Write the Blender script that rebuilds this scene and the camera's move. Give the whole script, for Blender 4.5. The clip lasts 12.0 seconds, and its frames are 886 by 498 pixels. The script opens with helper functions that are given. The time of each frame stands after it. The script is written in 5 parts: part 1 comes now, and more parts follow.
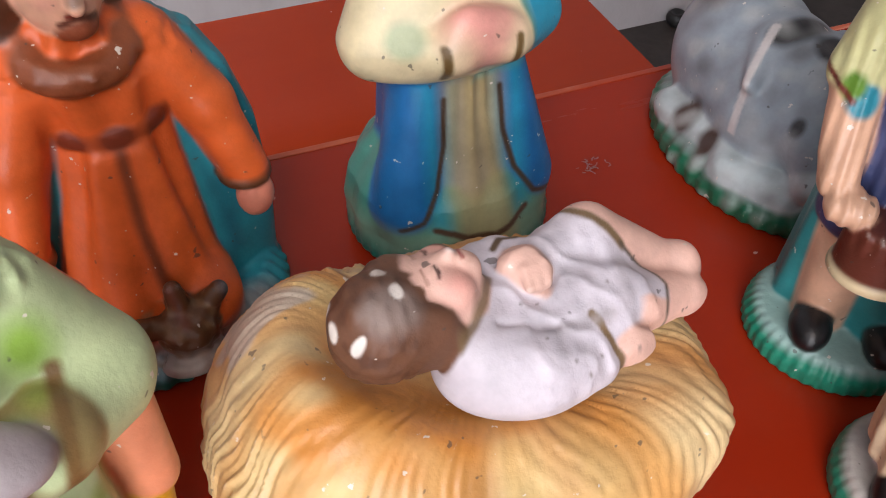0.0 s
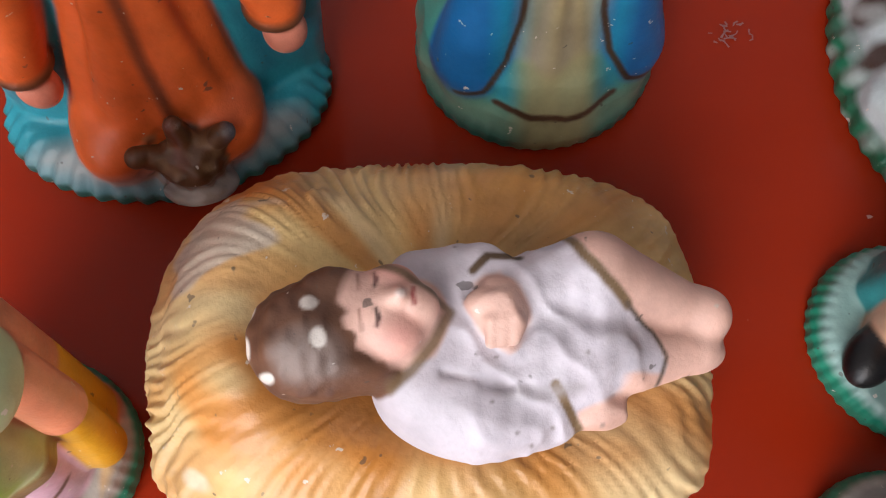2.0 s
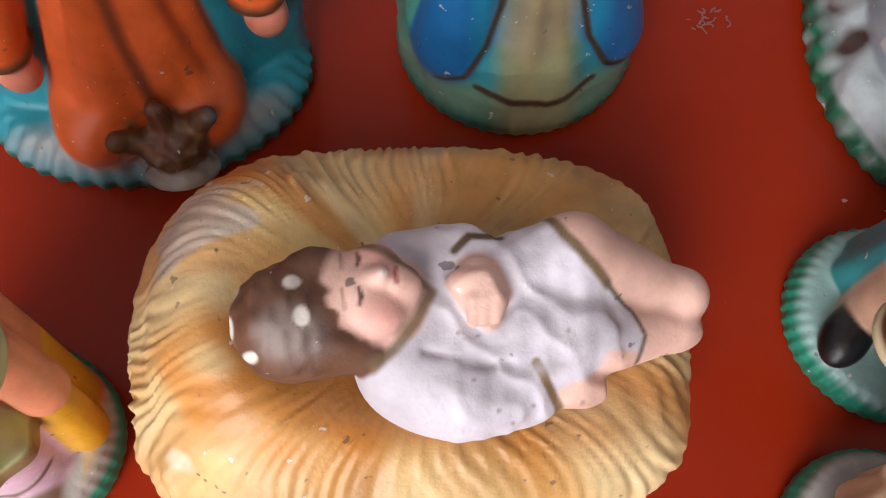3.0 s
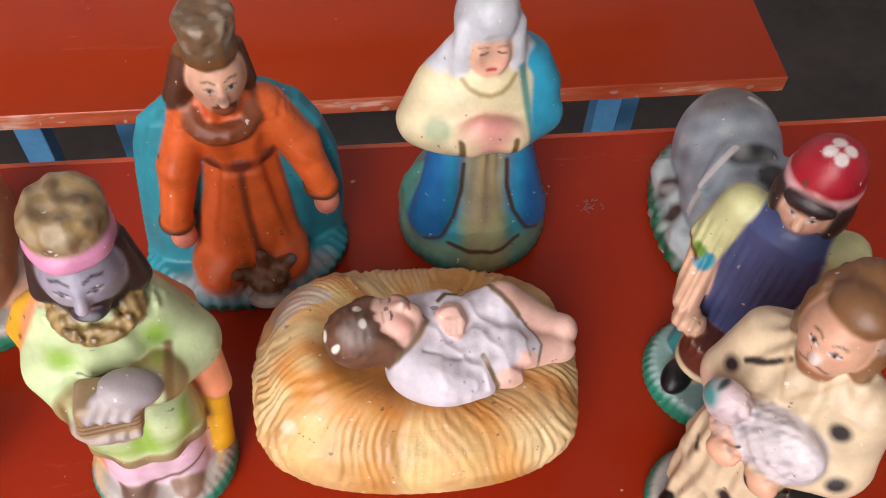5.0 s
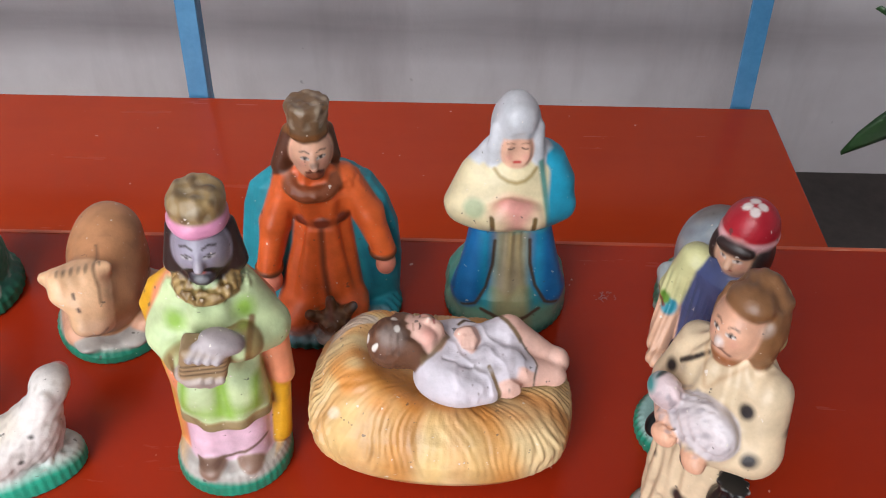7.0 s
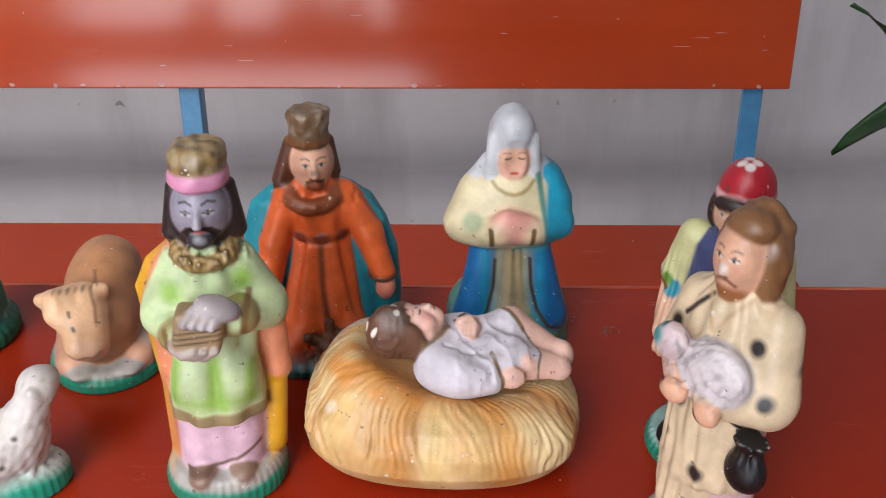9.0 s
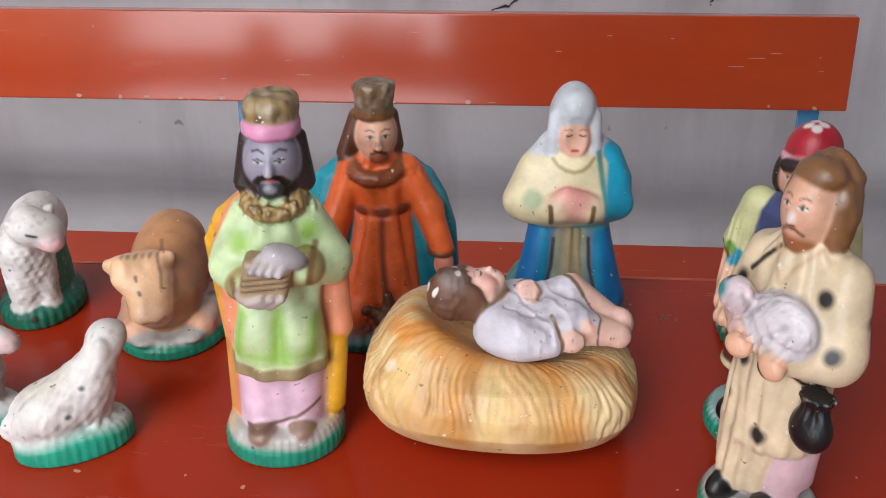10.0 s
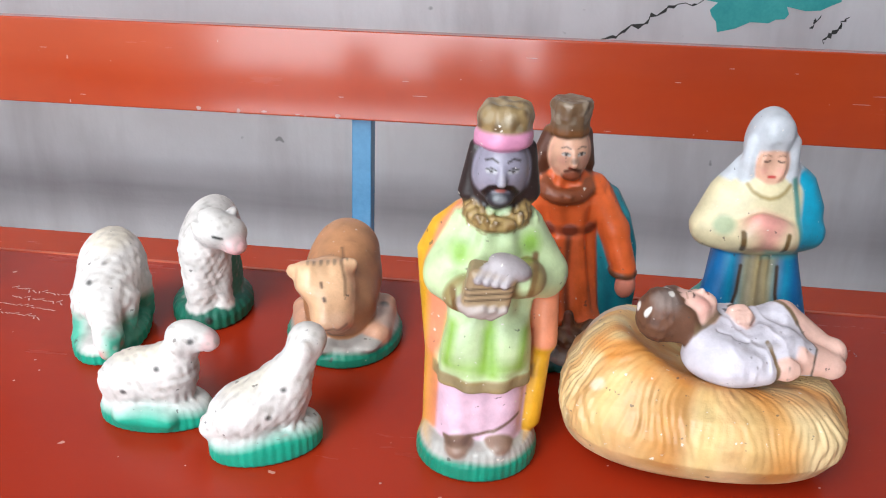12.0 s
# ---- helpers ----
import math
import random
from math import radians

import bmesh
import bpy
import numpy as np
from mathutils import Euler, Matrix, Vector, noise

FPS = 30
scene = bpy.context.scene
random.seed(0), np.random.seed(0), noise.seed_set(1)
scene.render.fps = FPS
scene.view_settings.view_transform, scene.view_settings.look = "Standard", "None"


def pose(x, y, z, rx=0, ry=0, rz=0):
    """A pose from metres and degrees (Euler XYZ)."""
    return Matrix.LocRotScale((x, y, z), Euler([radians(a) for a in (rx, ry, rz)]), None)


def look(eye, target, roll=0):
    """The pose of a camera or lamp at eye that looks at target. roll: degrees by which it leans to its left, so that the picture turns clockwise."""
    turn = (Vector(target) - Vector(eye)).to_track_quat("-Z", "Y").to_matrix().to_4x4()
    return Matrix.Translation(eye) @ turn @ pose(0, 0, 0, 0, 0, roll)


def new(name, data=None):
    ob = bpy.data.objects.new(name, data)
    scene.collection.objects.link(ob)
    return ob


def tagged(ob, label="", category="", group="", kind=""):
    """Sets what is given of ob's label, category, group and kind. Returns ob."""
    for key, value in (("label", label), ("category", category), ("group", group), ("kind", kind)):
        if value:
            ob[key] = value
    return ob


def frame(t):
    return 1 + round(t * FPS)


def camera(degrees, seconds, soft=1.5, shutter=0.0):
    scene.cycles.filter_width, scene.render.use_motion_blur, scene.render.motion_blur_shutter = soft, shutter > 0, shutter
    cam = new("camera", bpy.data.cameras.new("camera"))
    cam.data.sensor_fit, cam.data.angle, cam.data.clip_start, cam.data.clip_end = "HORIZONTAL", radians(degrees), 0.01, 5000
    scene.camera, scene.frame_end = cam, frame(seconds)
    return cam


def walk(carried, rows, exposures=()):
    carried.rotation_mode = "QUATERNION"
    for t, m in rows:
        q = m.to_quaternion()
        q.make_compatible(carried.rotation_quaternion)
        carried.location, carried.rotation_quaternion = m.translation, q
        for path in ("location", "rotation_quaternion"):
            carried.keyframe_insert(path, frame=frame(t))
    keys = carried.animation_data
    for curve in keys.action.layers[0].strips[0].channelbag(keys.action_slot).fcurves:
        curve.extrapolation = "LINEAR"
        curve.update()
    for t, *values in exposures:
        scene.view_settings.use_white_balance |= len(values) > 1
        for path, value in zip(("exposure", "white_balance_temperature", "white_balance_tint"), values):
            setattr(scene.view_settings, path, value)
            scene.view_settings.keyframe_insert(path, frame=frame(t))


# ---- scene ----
cam = camera(52.0, 12.0, soft=1.1)
PATH = [
    (0, (-0.045, -0.043, 1.014), (0.493, 1.272, -0.394), 0.9),
    (0.5, (-0.016, -0.03, 1.015), (0.345, 1.228, -0.497), 1.3),
    (1, (-0.002, -0.006, 1.031), (0.191, 1.01, -0.681), 3.0),
    (1.5, (0.013, 0.016, 1.039), (0.098, 0.803, -0.798), 2.4),
    (2, (0.018, 0.045, 1.036), (0.076, 0.715, -0.847), 2.0),
    (2.5, (0.02, 0.05, 1.026), (0.099, 0.653, -0.879), 4.3),
    (4.5, (0.002, -0.055, 1.142), (0.141, 0.998, -0.552), 3.1),
    (5, (0.001, -0.095, 1.173), (0.171, 1.051, -0.458), 3.2),
    (5.5, (0.01, -0.119, 1.186), (0.176, 1.102, -0.389), 3.5),
    (6, (0.026, -0.155, 1.205), (0.128, 1.137, -0.318), 2.6),
    (6.5, (0.027, -0.196, 1.209), (0.05, 1.183, -0.239), 1.6),
    (7, (0.026, -0.23, 1.209), (0.004, 1.251, -0.135), 0.7),
    (7.5, (0.03, -0.252, 1.185), (0.009, 1.295, -0.083), -0.1),
    (9.5, (0.028, -0.304, 1.105), (-0.017, 1.456, 0.158), -0.6),
    (10, (0.02, -0.317, 1.089), (-0.109, 1.452, 0.164), -0.4),
    (10.5, (-0.015, -0.323, 1.088), (-0.277, 1.418, 0.14), -0.6),
    (11, (-0.057, -0.324, 1.084), (-0.37, 1.399, 0.119), -0.2),
    (11.5, (-0.088, -0.316, 1.08), (-0.446, 1.416, 0.144), -0.5),
    (12, (-0.062, -0.326, 1.08), (-0.306, 1.46, 0.213), 0.8),
]
EXPOSURES = [(0.0, 0.14, 6750, 16), (2.5, 0.2, 6700, 14), (4.5, 0.2, 7000, 18), (5.0, 0.16, 7000, 18), (6.0, 0.12, 6650, 14), (7.5, 0.02, 6550, 12), (9.5, -0.08, 6500, 12), (10.5, 0.08, 6300, 8), (11.5, 0.36, 6150, 6), (12.0, 0.32, 6200, 7)]
walk(cam, [(t, look(eye, target, roll)) for t, eye, target, roll in PATH], EXPOSURES)

# ---- light ----
SUN_UP, SUN_SIDE = 52.0, -16.0
world = bpy.data.worlds.new("sky")
scene.world = world
world.use_nodes = True
wn = world.node_tree.nodes
sky = wn.new("ShaderNodeTexSky")
sky.sky_type = "NISHITA"
sky.sun_disc = False
sky.sun_elevation = radians(SUN_UP)
sky.sun_rotation = radians(180.0 + SUN_SIDE * -1)
sky.air_density, sky.dust_density = 1.0, 4.0
wn["Background"].inputs[1].default_value = 0.14
world.node_tree.links.new(sky.outputs[0], wn["Background"].inputs[0])

sun = new("sun", bpy.data.lights.new("sun", "SUN"))
sun.data.energy, sun.data.angle, sun.data.color = 1.35, radians(38.0), (1.0, 1.0, 0.99)
sun.matrix_world = look((-3 * math.sin(radians(16)), -3, 3 * math.tan(radians(SUN_UP)) + 0.8), (0, 0, 0.8))

opening = new("opening_light", bpy.data.lights.new("opening_light", "AREA"))
opening.data.shape, opening.data.size, opening.data.size_y = "RECTANGLE", 1.5, 2.5
opening.data.energy, opening.data.color = 60.0, (0.87, 0.94, 1.0)
opening.matrix_world = look((-0.90, -1.75, 1.65), (-0.90, 0.0, 1.65))


# ---- materials ----
def nodes_of(name):
    m = bpy.data.materials.new(name)
    m.use_nodes = True
    nt = m.node_tree
    return m, nt, nt.nodes["Principled BSDF"]


def add_node(nt, kind, **values):
    n = nt.nodes.new(kind)
    for key, value in values.items():
        n.inputs[key.replace("_", " ")].default_value = value
    return n


def noise_tex(nt, scale, detail=4.0, rough=0.55, coords="Object", stretch=None):
    tc = nt.nodes.new("ShaderNodeTexCoord")
    n = add_node(nt, "ShaderNodeTexNoise", Scale=scale, Detail=detail, Roughness=rough)
    if stretch:
        mp = nt.nodes.new("ShaderNodeMapping")
        mp.inputs["Scale"].default_value = stretch
        nt.links.new(tc.outputs[coords], mp.inputs[0])
        nt.links.new(mp.outputs[0], n.inputs["Vector"])
    else:
        nt.links.new(tc.outputs[coords], n.inputs["Vector"])
    return n


def ramp(nt, source, stops):
    r = nt.nodes.new("ShaderNodeValToRGB")
    while len(r.color_ramp.elements) < len(stops):
        r.color_ramp.elements.new(0.5)
    for e, (p, c) in zip(r.color_ramp.elements, stops):
        e.position = p
        e.color = (*c, 1.0) if len(c) == 3 else c
    nt.links.new(source, r.inputs[0])
    return r.outputs[0]


def mix(nt, fac, a, b, kind="MIX"):
    m = nt.nodes.new("ShaderNodeMix")
    m.data_type, m.blend_type = "RGBA", kind
    for sock, v in ((m.inputs[0], fac), (m.inputs[6], a), (m.inputs[7], b)):
        if isinstance(v, (int, float)):
            sock.default_value = v
        elif isinstance(v, tuple):
            sock.default_value = (*v, 1.0)
        else:
            nt.links.new(v, sock)
    return m.outputs[2]


def bump(nt, bsdf, height, strength, distance):
    b = add_node(nt, "ShaderNodeBump", Strength=strength, Distance=distance)
    nt.links.new(height, b.inputs["Height"])
    nt.links.new(b.outputs[0], bsdf.inputs["Normal"])


def grey(v):
    return (v, v, v)


def red_paint(name, lo, hi, gloss):
    m, nt, p = nodes_of(name)
    big = noise_tex(nt, 3.0, 5, 0.6)
    grain = noise_tex(nt, 30.0, 6, 0.6, stretch=(0.12, 1.0, 1.0))
    fine = noise_tex(nt, 160.0, 3, 0.6)
    chips = noise_tex(nt, 85.0, 2, 0.5)
    col = ramp(nt, big.outputs[0], [(0.3, lo), (0.7, hi)])
    col = mix(nt, 0.18, col, ramp(nt, grain.outputs[0], [(0.35, lo), (0.65, hi)]))
    col = mix(nt, ramp(nt, chips.outputs[0], [(0.765, grey(0)), (0.78, grey(0.75))]), col, (0.62, 0.33, 0.25))
    nt.links.new(col, p.inputs["Base Color"])
    nt.links.new(ramp(nt, grain.outputs[0], [(0.3, grey(0.16)), (0.75, grey(0.30))]), p.inputs["Roughness"])
    p.inputs["IOR"].default_value = 1.33
    p.inputs["Coat Weight"].default_value, p.inputs["Coat Roughness"].default_value = gloss, 0.14
    bump(nt, p, mix(nt, 0.3, grain.outputs[0], fine.outputs[0]), 0.09, 0.002)
    return m


def worn_edge_paint():
    m, nt, p = nodes_of("worn_orange_edge_paint")
    a = noise_tex(nt, 60.0, 4, 0.6, stretch=(0.2, 1.0, 1.0))
    col = ramp(nt, a.outputs[0], [(0.35, (0.42, 0.05, 0.015)), (0.6, (0.55, 0.12, 0.05)), (0.72, (0.75, 0.42, 0.32))])
    nt.links.new(col, p.inputs["Base Color"])
    p.inputs["Roughness"].default_value = 0.35
    bump(nt, p, a.outputs[0], 0.2, 0.002)
    return m


def simple(name, lo, hi, scale=12.0, rough=0.5, relief=0.15, metal=0.0, depth=0.002):
    m, nt, p = nodes_of(name)
    a = noise_tex(nt, scale, 5, 0.6)
    b = noise_tex(nt, scale * 9, 3, 0.6)
    col = ramp(nt, a.outputs[0], [(0.3, lo), (0.7, hi)])
    col = mix(nt, 0.25, col, ramp(nt, b.outputs[0], [(0.35, lo), (0.65, hi)]))
    nt.links.new(col, p.inputs["Base Color"])
    p.inputs["Roughness"].default_value, p.inputs["Metallic"].default_value = rough, metal
    bump(nt, p, b.outputs[0], relief, depth)
    return m


def plaster_wall():
    m, nt, p = nodes_of("stained_limewash_painted_shade")
    big = noise_tex(nt, 1.3, 6, 0.62)
    streak = noise_tex(nt, 5.0, 5, 0.6, stretch=(1.0, 1.0, 0.18))
    fine = noise_tex(nt, 70.0, 4, 0.6)
    spots = noise_tex(nt, 26.0, 2, 0.5)
    col = ramp(nt, big.outputs[0], [(0.3, (0.50, 0.46, 0.47)), (0.65, (0.69, 0.655, 0.67))])
    col = mix(nt, ramp(nt, streak.outputs[0], [(0.5, grey(0)), (0.72, grey(0.5))]), col, (0.32, 0.275, 0.28))
    col = mix(nt, ramp(nt, spots.outputs[0], [(0.74, grey(0)), (0.78, grey(0.7))]), col, (0.16, 0.15, 0.15))
    # Soft shadow of the backrest, painted into the wall colour as a band.
    shade_noise = noise_tex(nt, 2.2, 5, 0.6, stretch=(0.35, 1.0, 3.0))
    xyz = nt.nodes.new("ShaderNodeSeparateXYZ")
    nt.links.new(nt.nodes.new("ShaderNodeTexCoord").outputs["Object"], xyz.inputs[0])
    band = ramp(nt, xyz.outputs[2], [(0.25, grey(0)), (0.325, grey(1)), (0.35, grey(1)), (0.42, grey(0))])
    tinted = mix(nt, 1.0, band, ramp(nt, shade_noise.outputs[0], [(0.28, grey(0.15)), (0.62, grey(0.62))]), "MULTIPLY")
    col = mix(nt, tinted, col, (0.25, 0.215, 0.22))
    nt.links.new(col, p.inputs["Base Color"])
    p.inputs["Roughness"].default_value = 0.85
    bump(nt, p, mix(nt, 0.6, streak.outputs[0], fine.outputs[0]), 0.35, 0.004)
    return m


def figure_paint(name, rough=0.37, chip=0.70, speck=0.715):
    """Hand-sprayed paint on cast plaster: the colours of the painted areas, worn spots and dirt."""
    m, nt, p = nodes_of(name)
    attr = nt.nodes.new("ShaderNodeAttribute")
    attr.attribute_name = "paint"
    blot = noise_tex(nt, 55.0, 4, 0.6)
    chips = noise_tex(nt, 250.0, 3, 0.55)
    dirt = noise_tex(nt, 210.0, 2, 0.5)
    fine = noise_tex(nt, 600.0, 3, 0.6)
    col = mix(nt, 1.0, attr.outputs["Color"], ramp(nt, blot.outputs[0], [(0.25, grey(0.58)), (0.7, grey(0.96))]), "MULTIPLY")
    geo = nt.nodes.new("ShaderNodeNewGeometry")
    edge = ramp(nt, geo.outputs["Pointiness"], [(0.53, grey(0)), (0.62, grey(0.9))])
    worn = mix(nt, 1.0, edge, ramp(nt, chips.outputs[0], [(0.5, grey(0)), (0.6, grey(1))]), "MULTIPLY")
    col = mix(nt, worn, col, (0.62, 0.56, 0.50))
    col = mix(nt, ramp(nt, chips.outputs[0], [(chip, grey(0)), (chip + 0.02, grey(0.85))]), col, (0.66, 0.60, 0.54))
    col = mix(nt, ramp(nt, dirt.outputs[0], [(speck, grey(0)), (speck + 0.03, grey(0.7))]), col, (0.06, 0.05, 0.045))
    nt.links.new(col, p.inputs["Base Color"])
    nt.links.new(ramp(nt, blot.outputs[0], [(0.3, grey(rough - 0.06)), (0.7, grey(rough + 0.12))]), p.inputs["Roughness"])
    bump(nt, p, mix(nt, 0.5, blot.outputs[0], fine.outputs[0]), 0.22, 0.0015)
    return m


RED = red_paint("red_oil_paint", (0.40, 0.036, 0.006), (0.48, 0.050, 0.008), 0.0)
GLOSSRED = red_paint("glossy_red_oil_paint", (0.40, 0.043, 0.008), (0.50, 0.062, 0.012), 1.0)
# Darker copy of the red for the tabletop; its shade sits in the colour.
SHADERED = red_paint("shade_darkened_red_paint", (0.275, 0.017, 0.004), (0.345, 0.026, 0.006), 0.0)
EDGE = worn_edge_paint()
BLUE = simple("blue_enamel", (0.05, 0.20, 0.39), (0.09, 0.30, 0.53), 14, 0.27)
DARKBLUE = simple("shaded_blue_steel", (0.02, 0.07, 0.15), (0.03, 0.10, 0.2), 14, 0.4)
DARKWOOD = simple("dark_brown_wood", (0.025, 0.017, 0.013), (0.05, 0.035, 0.028), 9, 0.5)
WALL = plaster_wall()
FLOOR = simple("worn_concrete", (0.03, 0.025, 0.022), (0.075, 0.062, 0.055), 5, 0.7, 0.3)
YARD = simple("pale_paving", (0.30, 0.28, 0.25), (0.42, 0.40, 0.36), 2, 0.8)
ROOF = simple("whitewashed_ceiling", (0.55, 0.54, 0.52), (0.66, 0.65, 0.62), 3, 0.85)
PEEL = simple("turquoise_old_paint", (0.03, 0.30, 0.30), (0.07, 0.42, 0.40), 20, 0.7)
CRACK = simple("dark_crack", (0.02, 0.02, 0.02), (0.06, 0.055, 0.05), 30, 0.9)
CHALK = simple("pale_scratched_paint", (0.46, 0.20, 0.15), (0.62, 0.40, 0.33), 60, 0.7)
LEAF = simple("dark_green_leaf", (0.018, 0.06, 0.02), (0.04, 0.11, 0.03), 25, 0.4)
POT = simple("terracotta", (0.24, 0.09, 0.05), (0.33, 0.14, 0.08), 12, 0.8)
CARD = simple("white_printed_card", (0.68, 0.68, 0.67), (0.78, 0.78, 0.77), 30, 0.45, 0.05)
INK = simple("black_ink", (0.012, 0.012, 0.012), (0.03, 0.03, 0.03), 30, 0.45, 0.05)
TEALINK = simple("teal_ink", (0.01, 0.14, 0.16), (0.02, 0.2, 0.22), 30, 0.45, 0.05)
PAINTED = figure_paint("painted_plaster")
FLEECE = figure_paint("painted_white_plaster", 0.52, 0.74, 0.715)


# ---- mesh helpers ----
def part(name, bm, material, parent=None, label="", smooth=False):
    me = bpy.data.meshes.new(name)
    bm.normal_update()
    bm.to_mesh(me)
    bm.free()
    me.materials.append(material)
    if smooth:
        me.polygons.foreach_set("use_smooth", [True] * len(me.polygons))
    ob = new(name, me)
    if parent:
        ob.parent = parent
    if label:
        ob["label"] = label
    return ob


def box(x0, x1, y0, y1, z0, z1, bevel=0.0, seg=2):
    bm = bmesh.new()
    bmesh.ops.create_cube(bm, size=1.0)
    for v in bm.verts:
        v.co = Vector((x0 if v.co.x < 0 else x1, y0 if v.co.y < 0 else y1, z0 if v.co.z < 0 else z1))
    if bevel:
        bmesh.ops.bevel(bm, geom=bm.edges[:], offset=bevel, segments=seg, affect="EDGES", profile=0.6)
    return bm


def holder(name, at=(0, 0, 0)):
    ob = new(name)
    ob.location = at
    return ob


# ---- the place ----
TOP = 0.76
tagged(part("floor", box(-4.2, 1.9, -1.9, 1.6, -0.14, 0.0), FLOOR), "worn dark concrete veranda floor", "floor", kind="structure")
tagged(part("ground", box(-300, 300, -300, 300, -0.4, -0.14), YARD), "pale paved yard outside the veranda", "ground", kind="structure")
tagged(part("wall_back", box(-4, 1.7, 1.38, 1.6, 0.0, 2.9), WALL), "stained grey-white limewashed wall with a painted backrest shadow", "wall", kind="structure")
tagged(part("wall_left", box(-4.2, -4, -1.9, 1.6, 0.0, 2.9), WALL), "unseen stained grey-white limewashed side wall", "wall", kind="structure")
# Unseen wall, added to block skylight from the right.
tagged(part("unseen_wall_right", box(1.7, 1.9, -1.9, 1.6, 0.0, 2.9), WALL), "unseen stained grey-white limewashed side wall", "wall", kind="structure")
# Unseen front wall, added to narrow the light reaching the right side.
tagged(part("unseen_wall_front", box(-0.1, 1.7, -1.9, -1.7, 0.0, 2.9), WALL), "unseen limewashed wall added to keep light off the right side", "wall", kind="structure")
tagged(part("ceiling", box(-4.2, 1.9, -0.8, 1.6, 2.9, 3.05), ROOF), "whitewashed veranda ceiling", "ceiling", kind="structure")
# Out-of-view eave, added to hold the sun off the table's right end.
tagged(part("unseen_eave", box(-0.45, 1.9, -2.9, -0.802, 2.9, 3.05), ROOF), "unseen whitewashed eave added to shade the right side", "ceiling", kind="structure")


def ragged_patch(cx, cz, rx, rz, seed, y, n=40, thick=0.0015):
    rng = random.Random(seed)
    bm = bmesh.new()
    ring = []
    ph = [rng.uniform(0, 6.28) for _ in range(4)]
    for i in range(n):
        a = 2 * math.pi * i / n
        k = 1 + 0.22 * math.sin(3 * a + ph[0]) + 0.13 * math.sin(7 * a + ph[1]) + 0.10 * math.sin(13 * a + ph[2]) + rng.uniform(-0.06, 0.06)
        ring.append((cx + rx * k * math.cos(a), cz + rz * k * math.sin(a)))
    front = bm.faces.new([bm.verts.new((x, y - thick, z)) for x, z in ring])
    got = bmesh.ops.extrude_face_region(bm, geom=[front])
    for v in got["geom"]:
        if isinstance(v, bmesh.types.BMVert):
            v.co.y = y + 0.001
    return bm


def crack_line(points, width, y, seed):
    rng = random.Random(seed)
    bm = bmesh.new()
    fine = []
    for (x0, z0), (x1, z1) in zip(points, points[1:]):
        for i in range(8):
            t = i / 8
            fine.append((x0 + (x1 - x0) * t + rng.uniform(-1, 1) * width * 0.8, z0 + (z1 - z0) * t + rng.uniform(-1, 1) * width * 0.8))
    rows = []
    for i, (x, z) in enumerate(fine):
        w = width * (0.25 + rng.random()) * (0.4 + math.sin(math.pi * i / (len(fine) - 1)))
        rows.append((bm.verts.new((x, y - 0.0012, z + w / 2)), bm.verts.new((x, y - 0.0012, z - w / 2))))
    for a, b in zip(rows, rows[1:]):
        bm.faces.new((a[0], a[1], b[1], b[0]))
    return bm


tagged(part("peeled_paint_patch", ragged_patch(0.27, 0.80, 0.105, 0.055, 3, 1.38), PEEL), "ragged patch of old turquoise paint where the limewash peeled", "paint patch", kind="structure")
for k, pts in enumerate([[(-0.02, 0.695), (0.04, 0.725), (0.11, 0.765), (0.18, 0.785)], [(0.385, 0.715), (0.40, 0.735), (0.425, 0.77)], [(0.36, 0.745), (0.38, 0.765)]]):
    tagged(part("wall_crack", crack_line(pts, 0.006, 1.38, 5 + k), CRACK), "thin dark crack in the limewash", "crack", kind="structure")


# ---- benches ----
def plank(name, x0, x1, y0, y1, z0, z1, parent, edge=True, paint=None):
    ob = part(name, box(x0, x1, y0, y1, z0, z1, 0.0025, 3), paint or RED, parent)
    if edge:
        ob.data.materials.append(EDGE)
        for f in ob.data.polygons:
            if f.normal.z > -0.5 and f.normal.z < 0.95 and f.center.y < y0 + 0.003:
                f.material_index = 1
    return ob


def angle_post(name, x, y, z0, z1, parent, w=0.030):
    """A steel angle: a front flange and a return."""
    bm = box(x - w / 2, x + w / 2, y, y + 0.005, z0, z1, 0.0012)
    side = box(x + w / 2 - 0.005, x + w / 2, y + 0.0052, y + w, z0, z1, 0.0012)
    me = bpy.data.meshes.new("tmp")
    side.to_mesh(me)
    side.free()
    bm.from_mesh(me)
    bpy.data.meshes.remove(me)
    bmesh.ops.bisect_plane(bm, geom=bm.verts[:] + bm.edges[:] + bm.faces[:], plane_co=(0, 0, 0.45), plane_no=(0, 0, 1))
    for v in bm.verts:
        v.co.y += max(0.0, v.co.z - 0.45) * 0.13
    return part(name, bm, BLUE, parent)


table = holder("table", (0, 0, 0))
tagged(table, "long red oil-painted wooden table with a worn back edge", "table")
plank("tabletop", -1.35, 0.66, -0.15, 0.275, TOP - 0.028, TOP, table, False, SHADERED)
for lx in (-1.25, 0.52):
    for ly in (-0.10, 0.19):
        part("leg", box(lx, lx + 0.035, ly, ly + 0.035, 0.0, TOP - 0.028, 0.003), BLUE, table)
part("edge_wear", box(-1.34, 0.65, 0.2725, 0.2758, TOP - 0.006, TOP + 0.0005, 0.0004), EDGE, table, "rubbed pale back edge")
part("apron", box(-1.21, 0.51, 0.205, 0.222, TOP - 0.09, TOP - 0.0285, 0.002), BLUE, table)

